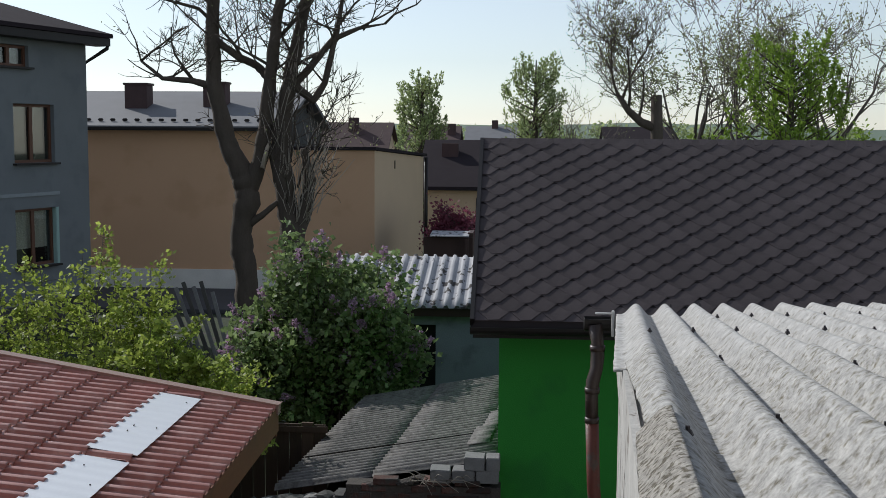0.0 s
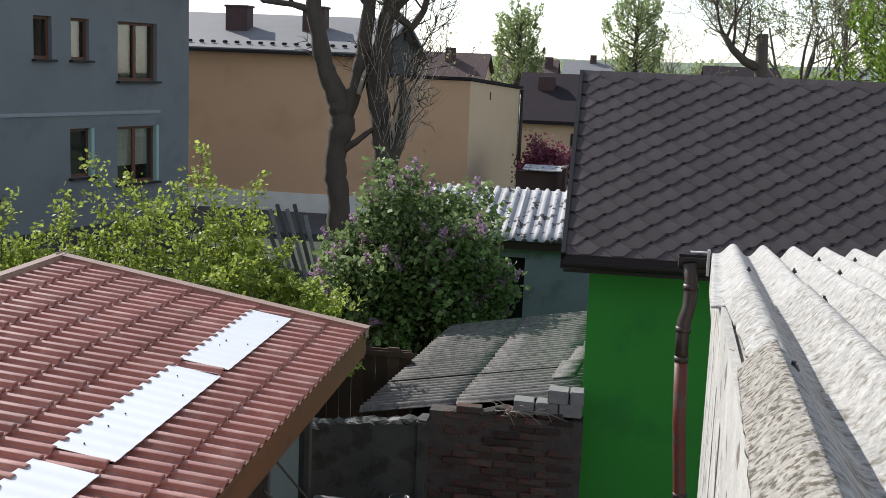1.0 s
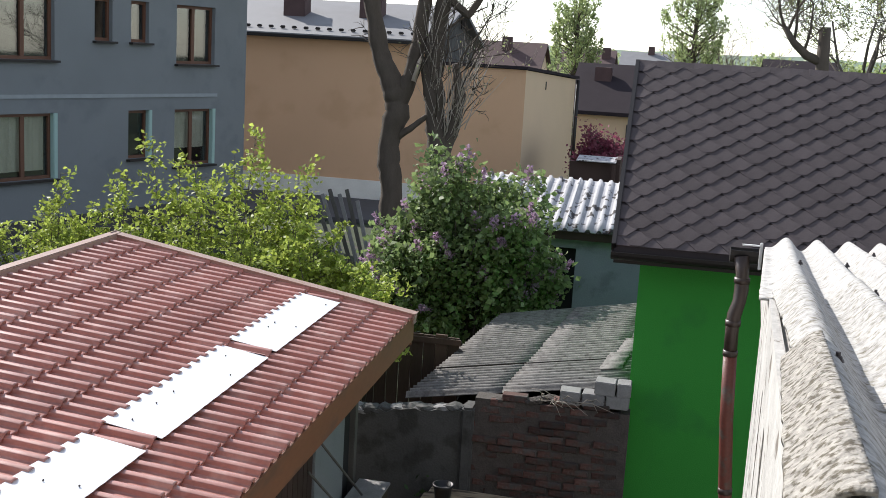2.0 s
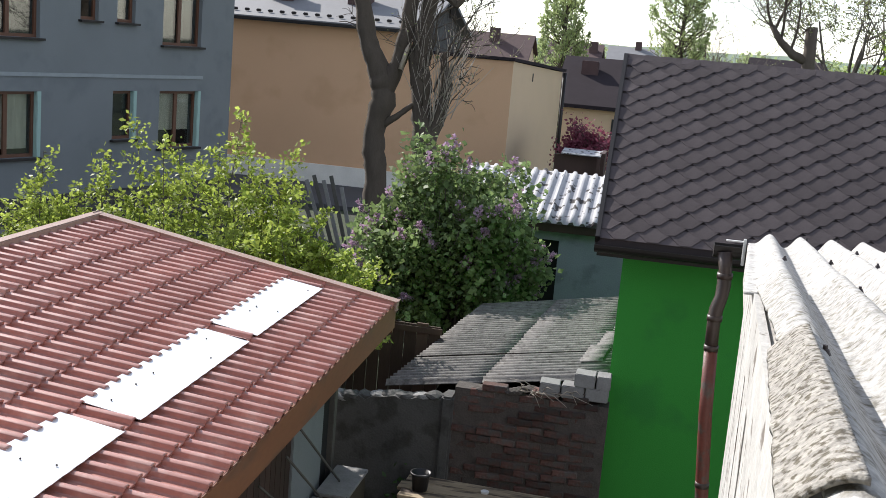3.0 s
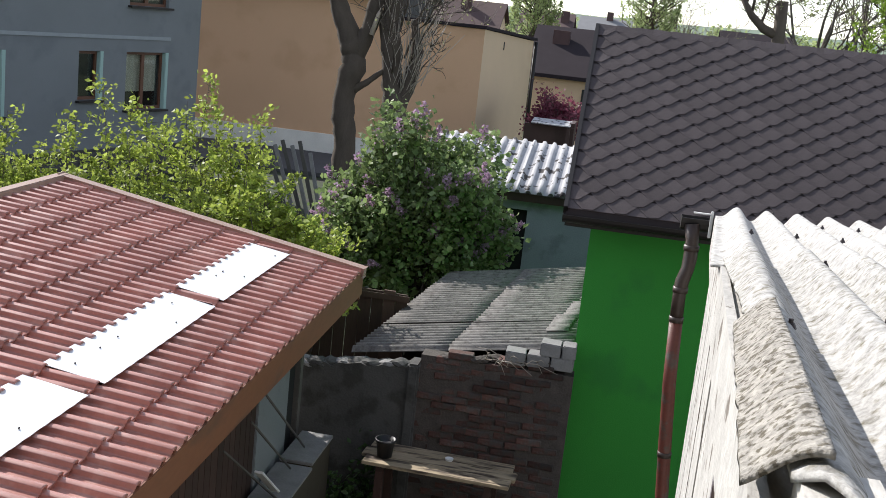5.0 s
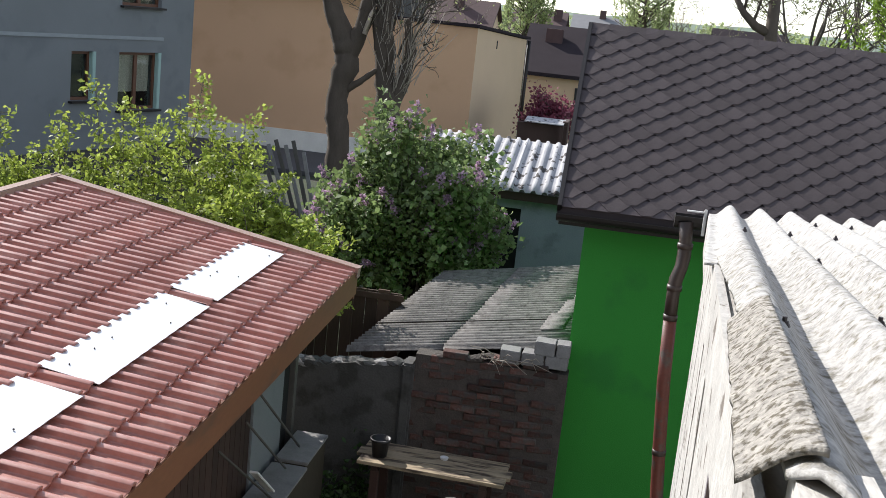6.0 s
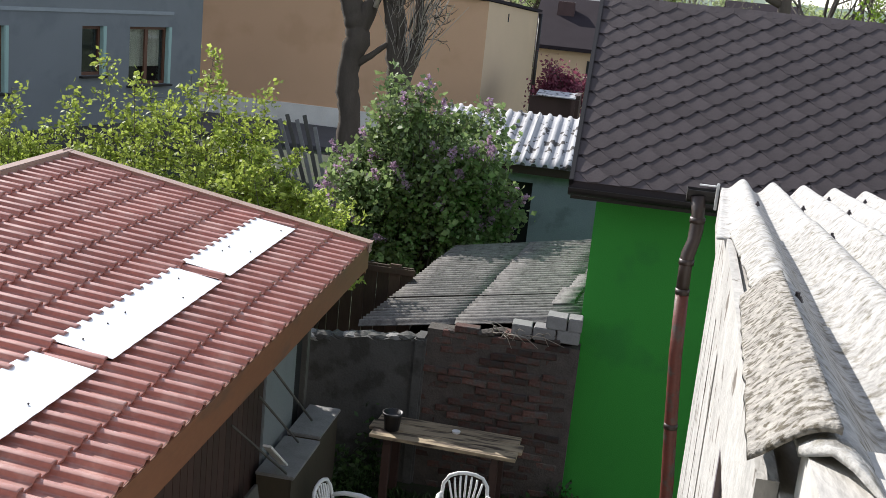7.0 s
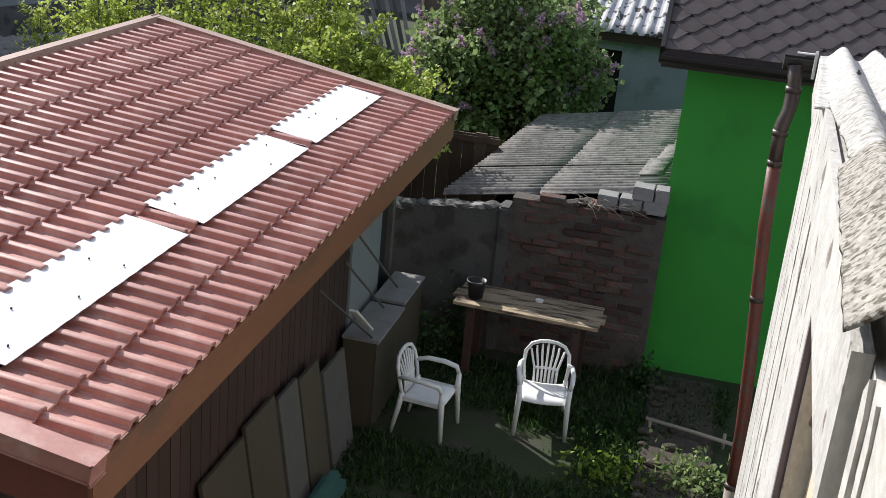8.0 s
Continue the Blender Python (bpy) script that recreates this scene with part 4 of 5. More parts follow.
def barn():
    b = thing("barn", (1.8, 4, 0), "old barn with peeling white walls and a corrugated cement roof", "barn")
    # far course: three sheets side by side
    roof_course(b, 3.62, 7.05, lambda y: -0.118 + 0.004 * noise.noise(Vector((y * 6, 0, 0))), 0.90, 0.0, M_CLEANSHEET, 1, 70)
    roof_course(b, 3.62, 7.05, lambda y: 0.83, 1.80, 0.008, M_CLEANSHEET, 2, 60)
    roof_course(b, 3.62, 7.05, lambda y: 1.72, 2.70, 0.0, M_CLEANSHEET, 3, 60)
    # nearer course lapping over it
    roof_course(b, 0.35, 3.80, torn, 0.92, 0.011, M_ETERNIT, 5, 90)
    roof_course(b, 0.35, 3.80, lambda y: 0.85, 1.82, 0.019, M_ETERNIT, 6, 60)
    roof_course(b, 0.35, 3.80, lambda y: 1.74, 2.70, 0.011, M_ETERNIT, 7, 60)
    # broken lichen-grown piece lying over the torn edge
    roof_course(b, 0.99, 2.13, lambda y: -0.066 + 0.003 * noise.noise(Vector((y * 14, 1, 0))), 0.002, 0.020, M_MOSS, 4, 70, per=40, label="lichen-dark broken outer wave", skew=-0.75)
    # fixing bolts beside the crests
    rng = random.Random(3)
    for y in (6.75, 5.55, 4.5, 3.25, 2.0):
        for k in range(14):
            if rng.random() < 0.35:
                continue
            off, yy = WAVE * k + 0.022, y + rng.uniform(-0.12, 0.12)
            x = crest_x(yy) + off
            bm = bmesh.new()
            at = Matrix.Translation((x, yy, roof_z(yy, x) + WAVE_AMP - 0.004))
            bmesh.ops.create_cone(bm, cap_ends=True, segments=8, radius1=0.012, radius2=0.007, depth=0.010, matrix=at)
            bmesh.ops.create_cone(bm, cap_ends=True, segments=6, radius1=0.0045, radius2=0.0045, depth=0.024, matrix=at)
            part("bolt", bm, M_SCREW, b)

    # wall with a window opening, under the verge
    def slab(y0, y1, z0, z1a, z1b, material, x_in=0.0, depth=0.22, name="wall", label="", z0b=None):
        bm = bmesh.new()
        q = []
        for y, zl, z1 in ((y0, z0, z1a), (y1, z0 if z0b is None else z0b, z1b)):
            for dx in (x_in, x_in + depth):
                for z in (zl, z1):
                    q.append(bm.verts.new((wall_x(y) + dx, y, z)))
        for f in ((0, 1, 3, 2), (4, 6, 7, 5), (0, 4, 5, 1), (2, 3, 7, 6), (1, 5, 7, 3), (0, 2, 6, 4)):
            bm.faces.new([q[i] for i in f])
        return part(name, bm, material, b, label)
    gap = 0.06
    slab(2.30, 6.9, 0, roof_z(2.30) - gap, roof_z(6.9) - gap, M_PEEL, label="wall with peeling white paint")
    slab(0.25, 1.46, 0, roof_z(0.25) - gap, roof_z(1.46) - gap, M_PEEL)
    slab(1.46, 2.30, 0, 2.5, 2.5, M_PEEL)
    slab(1.46, 2.30, 4.10, roof_z(1.46) - gap, roof_z(2.30) - gap, M_PEEL)
    slab(1.50, 2.12, 2.5, 4.10, 4.10, M_DARK, x_in=0.20, depth=0.02, name="window", label="near-black panel standing in for shade in the window opening")
    slab(2.12, 2.30, 2.5, 4.10, 4.10, M_BEIGE, x_in=0.05, depth=0.17, name="reveal", label="beige plaster reveal")
    slab(1.46, 1.50, 2.5, 4.10, 4.10, M_BEIGE, x_in=0.02, depth=0.18, name="reveal")
    slab(1.50, 2.12, 2.5, 3.86, 3.90, M_FASCIA, x_in=0.07, depth=0.03, name="inner_board", label="brown board inside the window")
    slab(2.31, 2.355, 1.9, 4.02, 4.02, M_PURPLE, x_in=-0.016, depth=0.03, name="window_frame", label="dark grey window frame")
    # upright cladding boards of the wall, paint flaking, with narrow gaps
    y = 2.37
    while y < 6.86:
        w = rng.uniform(0.3, 0.6)
        e = min(y + w, 6.9)
        slab(y, e - 0.007, 0.02, roof_z(y) - 0.10, roof_z(e) - 0.10, M_PEEL, x_in=-0.014 + rng.uniform(-0.003, 0.003), depth=0.013, name="cladding_board")
        y += w
    # bargeboard under the verge, in two lengths
    for y0, y1, lo0, lo1 in ((3.9, 6.92, -0.27, -0.26), (1.06, 3.89, -0.215, -0.27)):
        slab(y0, y1, roof_z(y0) + lo0, roof_z(y0) - 0.035, roof_z(y1) - 0.035, M_PEEL, x_in=-0.040, depth=0.022, name="bargeboard", label="weathered pale bargeboard", z0b=roof_z(y1) + lo1)
    # splintered board ends where the roof has broken
    for dx, y0, ln, wide, mt in ((-0.024, 1.03, 0.22, 0.025, M_SPLINTER), (-0.022, 0.955, 0.12, 0.02, M_SPLINTER)):
        zt = roof_z(y0) - 0.045
        bm = prism([(y0 - wide, zt - ln), (y0 - wide * 0.4, zt - ln - 0.06), (y0, zt - ln * 0.9), (y0 + 0.004, zt - 0.02), (y0 - wide * 0.5, zt), (y0 - wide, zt - 0.035)], wall_x(y0) + dx, wall_x(y0) + dx + 0.018, axis="x")
        part("splintered_board", bm, mt, b)
    slab(0.4, 1.05, roof_z(0.4) - 0.42, roof_z(0.4) + 0.012, roof_z(1.05) + 0.012, M_SPLINTER, x_in=-0.004, depth=0.075, name="rafter_end", label="grey weathered rafter end", z0b=roof_z(1.05) - 0.30)
    # pale wall plate under the sheets
    slab(0.3, 6.9, roof_z(0.3) - 0.14, roof_z(0.3) - 0.045, roof_z(6.9) - 0.045, M_SPLINTER, x_in=-0.017, depth=0.25, name="wall_plate", label="pale weathered wall plate", z0b=roof_z(6.9) - 0.14)
    part("rear_wall", box(0.92, 3.2, 6.75, 6.9, 0, 3.66), M_PEEL, b)
    part("side_wall", box(3.2, 3.35, 0.3, 6.9, 0, 3.65), M_PEEL, b)
    part("ceiling_board", box(0.95, 3.15, 0.5, 6.7, 3.52, 3.56), M_DARK, b)
    # gutter along the far eave with its white end bracket
    v = []
    for x in (0.47, 3.2):
        for k in range(9):
            a = math.pi * k / 8
            v.append((x, 7.12 - 0.06 * math.cos(a), 3.70 - 0.085 * math.sin(a)))
    g = raw("gutter", v, [(k, k + 1, 10 + k, 9 + k) for k in range(8)] + [tuple(range(9))], M_GUTTER, b, "dark brown gutter")
    g.modifiers.new("thick", "SOLIDIFY").thickness = 0.004
    part("gutter_bracket", box(0.632, 0.650, 7.0, 7.02, 3.60, 3.765), M_WHITEPAINT, b, "white metal bracket", bevel=0.003)
    part("gutter_bracket", box(0.53, 0.631, 7.0, 7.02, 3.742, 3.75), M_WHITEPAINT, b)
    pipe = tube("downpipe", [(0.535, 7.08, 3.66), (0.55, 7.06, 3.56), (0.552, 7.04, 3.46), (0.545, 7.02, 3.39), (0.522, 7.0, 3.31), (0.518, 7.0, 3.22), (0.522, 7.0, 3.05)],
                [0.046, 0.040, 0.044, 0.041, 0.044, 0.041, 0.041], M_PIPETOP, b, "grey-brown downpipe elbow", sides=16)
    tube("downpipe", [(0.522, 7.0, 3.07), (0.54, 7.0, 2.65), (0.575, 7.0, 2.2), (0.61, 7.0, 1.8), (0.645, 7.0, 1.27), (0.662, 7.0, 0.8)], 0.042, M_PIPE, b, "rusty red-brown downpipe", sides=16)
    tube("downpipe", [(0.662, 7.0, 0.82), (0.68, 7.0, 0.0)], 0.050, M_STICK, b, "pale lower length of downpipe", sides=16)
    for x, y, z, r in ((0.551, 7.05, 3.50, 0.049), (0.520, 7.0, 3.24, 0.048), (0.522, 7.0, 3.05, 0.046), (0.577, 7.0, 2.16, 0.046), (0.662, 7.0, 0.80, 0.055)):
        tube("collar", [(x, y, z), (x, y, z + 0.035)], r, M_PIPETOP, pipe, sides=14)
    return b


barn()
structure(part("wall_south", box(-9, 8, -1.6, -1.3, 0, 8.0), M_RENDER), "plain grey rendered house wall behind", "wall")


# ---- white plastic garden chairs ----
def plastic_chair():
    c = thing("plastic_chair", (0, 0, 0), "white plastic garden armchair with a slatted back, on the grass", "chair", "plastic chairs in the yard")
    # local: front towards -y
    n, verts, faces = 10, [], []
    for side in (0, 1):
        for j in range(n + 1):
            for i in range(n + 1):
                u, v = i / n * 2 - 1, j / n
                w = 0.235 - 0.02 * v
                z = 0.43 - 0.018 * (1 - u * u) - 0.02 * v - 0.035 * max(0, 0.12 - v) / 0.12 - side * 0.012
                verts.append((u * w, -0.22 + 0.44 * v, z))
    q, k = n + 1, (n + 1) ** 2
    for j in range(n):
        for i in range(n):
            a = j * q + i
            faces += [(a, a + 1, a + q + 1, a + q), (k + a, k + a + q, k + a + q + 1, k + a + 1)]
    rim = [i for i in range(n)] + [n + q * j for j in range(n)] + [n * q + n - i for i in range(n)] + [q * (n - j) for j in range(n)]
    faces += [(rim[i], rim[i - 1], rim[i - 1] + k, rim[i] + k) for i in range(len(rim))]
    raw("seat", verts, faces, M_PLASTIC, c, smooth=True)
    # back: a rounded hoop with slats
    hoop = [(-0.215, 0.20, 0.42), (-0.235, 0.235, 0.60), (-0.225, 0.265, 0.72), (-0.17, 0.285, 0.80), (-0.09, 0.292, 0.83), (0, 0.294, 0.84),
            (0.09, 0.292, 0.83), (0.17, 0.285, 0.80), (0.225, 0.265, 0.72), (0.235, 0.235, 0.60), (0.215, 0.20, 0.42)]
    back = tube("backrest", hoop, 0.020, M_PLASTIC, c)
    for i in range(-3, 4):
        x0, x1 = i * 0.038, i * 0.058
        top = 0.82 - 0.012 * abs(i) ** 1.7
        tube("slat", [(x0, 0.205, 0.41), (x0 * 1.05, 0.225, 0.55), (x1 * 0.95, 0.262, 0.72), (x1, 0.284, top)], [0.013, 0.013, 0.012, 0.011], M_PLASTIC, back, sides=6)
    tube("cross_rail", [(-0.13, 0.222, 0.56), (0, 0.226, 0.565), (0.13, 0.222, 0.56)], 0.014, M_PLASTIC, back, sides=6)
    for s in (-1, 1):
        tube("armrest", [(s * 0.235, 0.235, 0.62), (s * 0.268, 0.12, 0.645), (s * 0.278, -0.05, 0.645), (s * 0.268, -0.19, 0.625), (s * 0.255, -0.225, 0.55)],
             [0.022, 0.024, 0.026, 0.026, 0.022], M_PLASTIC, c)
        tube("leg", [(s * 0.255, -0.225, 0.56), (s * 0.245, -0.225, 0.42), (s * 0.262, -0.255, 0.0)], [0.025, 0.032, 0.022], M_PLASTIC, c, sides=8)
        tube("leg", [(s * 0.22, 0.2, 0.45), (s * 0.225, 0.225, 0.3), (s * 0.245, 0.285, 0.0)], [0.028, 0.03, 0.02], M_PLASTIC, c, sides=8)
        part("apron", box(s * 0.235 - 0.006, s * 0.235 + 0.006, -0.21, 0.2, 0.375, 0.425), M_PLASTIC, c, bevel=0.004)
    return c


chair = plastic_chair()
chair.matrix_basis = pose(-0.87, 8.78, 0, 0, 0, 8) @ Matrix.Scale(0.84, 4)
copy_thing(chair, pose(-1.79, 8.36, 0, 0, 0, 84))


# ---- table and pot ----
def yard_table():
    t = thing("yard_table", (-1.2, 9.65, 0), "weathered plank table against the brick wall", "table")
    m = Matrix.Translation((-1.2, 9.66, 0)) @ Matrix.Rotation(radians(-2.5), 4, "Z")
    for i in range(3):
        y = -0.27 + i * 0.18
        x0 = -0.68 + (0.02, -0.03, 0.0)[i]
        part("plank", box(x0, 0.69 + (0.0, 0.03, -0.02)[i], y, y + 0.172, 0.72, 0.752, m), M_TABLE, t, bevel=0.004)
    for x in (-0.5, 0.5):
        for y in (-0.2, 0.2):
            part("leg", box(x - 0.035, x + 0.035, y - 0.035, y + 0.035, 0, 0.66, m), M_DARKWOOD, t, bevel=0.004)
        part("rail", box(x - 0.03, x + 0.03, -0.24, 0.24, 0.66, 0.718, m), M_DARKWOOD, t)
    return t


yard_table()


def flower_pot():
    p = thing("flower_pot", (-1.70, 9.60, 0.754), "black plastic flower pot standing on the table", "pot")
    n, prof = 20, [(0.0, 0.0), (0.075, 0.0), (0.095, 0.17), (0.108, 0.175), (0.108, 0.20), (0.096, 0.20), (0.09, 0.15), (0.0, 0.15)]
    v = [(-1.70 + 0.9 * r * math.cos(2 * math.pi * k / n), 9.60 + 0.9 * r * math.sin(2 * math.pi * k / n), 0.754 + 0.85 * z) for r, z in prof for k in range(n)]
    f = [(j * n + k, j * n + (k + 1) % n, (j + 1) * n + (k + 1) % n, (j + 1) * n + k) for j in range(len(prof) - 1) for k in range(n)]
    raw("pot_body", v, f, M_POT, p, smooth=True)
    return p


flower_pot()
ob = raw("saucer", *(lambda n: ([(-1.12 + r * math.cos(2 * math.pi * k / n), 9.75 + r * math.sin(2 * math.pi * k / n), 0.754 + z) for r, z in ((0.0, 0), (0.035, 0), (0.04, 0.02), (0.033, 0.018), (0, 0.008)) for k in range(n)],
         [(j * n + k, j * n + (k + 1) % n, (j + 1) * n + (k + 1) % n, (j + 1) * n + k) for j in range(4) for k in range(n)]))(12), M_WHITEPAINT)
tagged(ob, "small white dish lying on the table", "dish")
ob = thing("low_rail", (0.35, 9, 0), "thin grey wooden rail on short stakes in the soil", "rail")
tube("rail", [(0.02, 9.04, 0.14), (0.45, 9.0, 0.115), (0.8, 8.94, 0.10)], 0.018, M_STICK, ob, sides=7)
for x in (0.06, 0.7):
    tube("stake", [(x, 9.03, 0), (x, 9.03, 0.14)], 0.016, M_STICK, ob, sides=6)
structure(part("soil_bed", box(0.0, 0.62, 7.0, 10.2, 0.0, 0.05), M_SOIL, None, bevel=0.02), "bare rubbly soil strip beside the barn", "soil")


def grass():
    rng = np.random.default_rng(2)
    spots = []
    n = 30000
    x = rng.uniform(-2.3, 0.75, n)
    y = rng.uniform(5.2, 10.1, n)
    keep = np.array([noise.noise(Vector((a * 1.3, b * 1.3, 0.7))) > -0.26 for a, b in zip(x, y)])
    x, y = x[keep], y[keep]
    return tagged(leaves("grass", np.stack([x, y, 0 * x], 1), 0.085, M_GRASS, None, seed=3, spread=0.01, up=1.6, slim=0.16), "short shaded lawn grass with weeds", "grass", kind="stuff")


grass()


def weeds():
    rng = np.random.default_rng(6)
    for cx, cy, r, h, n in ((-0.3, 8.9, 0.3, 0.05, 300), (-0.25, 8.2, 0.34, 0.06, 320), (0.42, 8.3, 0.3, 0.28, 500), (0.35, 7.5, 0.25, 0.2, 300), (-2.1, 9.75, 0.2, 0.55, 500), (-0.1, 10.0, 0.18, 0.3, 250), (-1.95, 10.05, 0.14, 0.9, 300)):
        p = rng.normal(0, 1, (n, 3)) * (r * 0.5, r * 0.5, h * 0.3)
        p[:, 2] = np.abs(p[:, 2]) + 0.02
        w = thing("weed", (cx, cy, 0), "clump of low leafy green weeds", "weed", "weeds in the yard")
        # The clump at x -0.25 takes a brighter leaf colour to paint sunlight.
        leaves("foliage", p + (cx, cy, 0), 0.06, M_TREELEAF if cx == -0.25 else (M_LILACLEAF if cx > 0 else M_GRASS), w, seed=int(n), spread=0.02, up=0.6)
    for k in range(26):
        x, y, r = rng.uniform(0.0, 0.55), rng.uniform(7.2, 9.9), rng.uniform(0.02, 0.06)
        bm = bmesh.new()
        bmesh.ops.create_icosphere(bm, subdivisions=2, radius=r, matrix=Matrix.Translation((x, y, 0.05 + r * 0.3)) @ Matrix.Diagonal((1.3, 0.9, 0.6, 1)))
        for v in bm.verts:
            v.co += Vector((noise.noise(v.co * 30), noise.noise(v.co * 30 + Vector((5, 0, 0))), 0)) * r * 0.3
        tagged(part("stone", bm, M_SOIL, None), "dusty grey-brown stone lying in the soil", "stone", "stones beside the barn")


weeds()


# ---- shrubs ----
def fresh_shrub(x0, x1, y0, y1, top, n, seed, count, label, shoots=()):
    rng = random.Random(seed)
    s = thing("shrub", ((x0 + x1) / 2, (y0 + y1) / 2, 0), label, "shrub")
    out, tips = [], []
    for k in range(n):
        u = (k + rng.random()) / n
        x, y = x0 + (x1 - x0) * u, rng.uniform(y0, y1)
        h = top(u) * (rng.uniform(0.98, 1.1) if rng.random() < 0.35 else rng.uniform(0.55, 0.88))
        base = Vector((x * 0.7 + (x0 + x1) / 2 * 0.3, y, 0))
        p = Vector((x, y, h))
        mid = base.lerp(p, 0.55) + Vector((rng.gauss(0, 0.12), rng.gauss(0, 0.12), 0))
        pts = [base, mid, base.lerp(p, 0.8) + Vector((rng.gauss(0, 0.08), 0, 0)), p + Vector((rng.gauss(0, 0.15), 0, 0))]
        out.append((pts, [0.022, 0.014, 0.009, 0.004], 1))
        for j in range(7):
            t = rng.uniform(0.3, 0.97)
            q = pts[1].lerp(pts[3], t)
            e = q + Vector((rng.gauss(0, 0.26), rng.gauss(0, 0.26), rng.uniform(0.02, 0.36)))
            out.append(([q, q.lerp(e, 0.5) + Vector((0, 0, -0.02)), e], [0.007, 0.005, 0.003], 0))
            tips += [q.lerp(e, rng.random() ** 0.6) for _ in range(count // (n * 8))]
        tips += [pts[1].lerp(pts[3], rng.random() ** 0.7) for _ in range(count // (n * 8))]
    for x, h in shoots:
        y = 12.3 + rng.uniform(-0.25, 0.25)
        foot, tip = Vector((x + rng.gauss(0.15, 0.15), y, 1.2)), Vector((x, y, h))
        pts = [foot, foot.lerp(tip, 0.5) + Vector((rng.gauss(0, 0.07), 0, 0)), tip]
        out.append((pts, [0.012, 0.008, 0.003], 1))
        for k in range(36):
            t = rng.uniform(0.3, 1.0)
            q = pts[1].lerp(tip, (t - 0.35) / 0.65)
            e = q + Vector((rng.gauss(0, 0.13), rng.gauss(0, 0.13), rng.uniform(-0.02, 0.10))) * (1.35 - t)
            out.append(([q, e], [0.004, 0.002], 0))
            tips += [e + Vector((rng.gauss(0, 0.025), rng.gauss(0, 0.025), rng.gauss(0, 0.025))) for _ in range(7)]
    limbs_mesh("stemwork", out, M_TWIG, s)
    leaves("foliage", tips, 0.066, M_LEAF, s, seed=seed, spread=0.035, up=0.35, slim=0.6)
    return s


def top_left(u):
    return 2.12 + 0.75 * math.exp(-((u - 0.62) / 0.26) ** 2) + 0.1 * math.sin(u * 19)


# long upright shoots of the tall shrub: x and tip height
SHOOTS = [(-7.17, 2.77), (-6.94, 3.13), (-6.62, 2.75), (-6.43, 2.99), (-6.21, 3.2), (-6.0, 3.54), (-5.75, 3.02), (-5.45, 3.41),
          (-5.26, 3.38), (-5.1, 3.1), (-4.94, 3.45), (-4.63, 3.8), (-4.5, 3.35), (-4.38, 3.27), (-4.12, 3.3), (-4.02, 3.43), (-3.85, 3.05)]


fresh_shrub(-7.3, -3.3, 11.6, 13.0, lambda u: top_left(u), 52, 11, 27000, "loose fresh green leafy shrub behind the shed", SHOOTS)
fresh_shrub(-4.0, -2.88, 10.9, 11.9, lambda u: 2.55 - 0.95 * max(0.0, u - 0.45), 26, 12, 15000, "dense bright green shrub beside the shed end")
fresh_shrub(-8.2, -7.25, 12.3, 13.0, lambda u: 2.02 + 0.1 * math.sin(3 * u), 22, 13, 7000, "low bright green shrub by the lane")


def lilac():
    s = thing("lilac_bush", (-2.55, 15.2, 0), "large dark green lilac bush with pale purple blossom", "bush")
    rng = random.Random(21)
    out, tips, outer = [], [], []
    for k in range(330):
        th, ph = rng.uniform(0, 2 * math.pi), math.acos(rng.uniform(-0.25, 1))
        d = Vector((math.sin(ph) ** 0.7 * math.cos(th) * 1.42, math.sin(ph) ** 0.7 * math.sin(th) * 1.1, math.cos(ph) * 1.80))
        lump = 0.84 + 0.45 * noise.noise(Vector((d.x * 1.3, d.y * 1.3, d.z * 1.3)))
        e = Vector((-2.55, 15.2, 1.5)) + d * lump
        q = Vector((-2.55 + rng.gauss(0, 0.25), 15.2 + rng.gauss(0, 0.25), 0.9))
        out.append(([Vector((q.x, q.y, 0)), q.lerp(e, 0.45), e], [0.03, 0.014, 0.005], 1))
        outer.append((e, d.normalized()))
        for j in range(105):
            tips.append(q.lerp(e, 1.02 - 0.5 * rng.random() ** 1.6) + Vector((rng.gauss(0, 0.09), rng.gauss(0, 0.09), rng.gauss(0, 0.09))))
    limbs_mesh("stemwork", out, M_TWIG, s)
    leaves("foliage", tips, 0.092, M_LILACLEAF, s, seed=22, spread=0.05, up=0.15, slim=0.75)
    made = 0
    for e, d in outer:
        if made > 62 or d.y > 0.45 or d.z < -0.15 or rng.random() < 0.25:
            continue
        made += 1
        ln = rng.uniform(0.13, 0.26)
        up = (d + Vector((0, 0, 0.7))).normalized()
        pts = []
        for j in range(70):
            t = rng.random()
            r = 0.05 * (1 - t) + 0.008
            pts.append(e + up * (t * ln + 0.02) + Vector((rng.gauss(0, r), rng.gauss(0, r), rng.gauss(0, r * 0.6))))
        leaves("blossom", pts, 0.042, M_LILAC, s, "pale purple lilac blossom" if made == 1 else "", seed=made, spread=0.004, slim=0.9)
    return s


lilac()


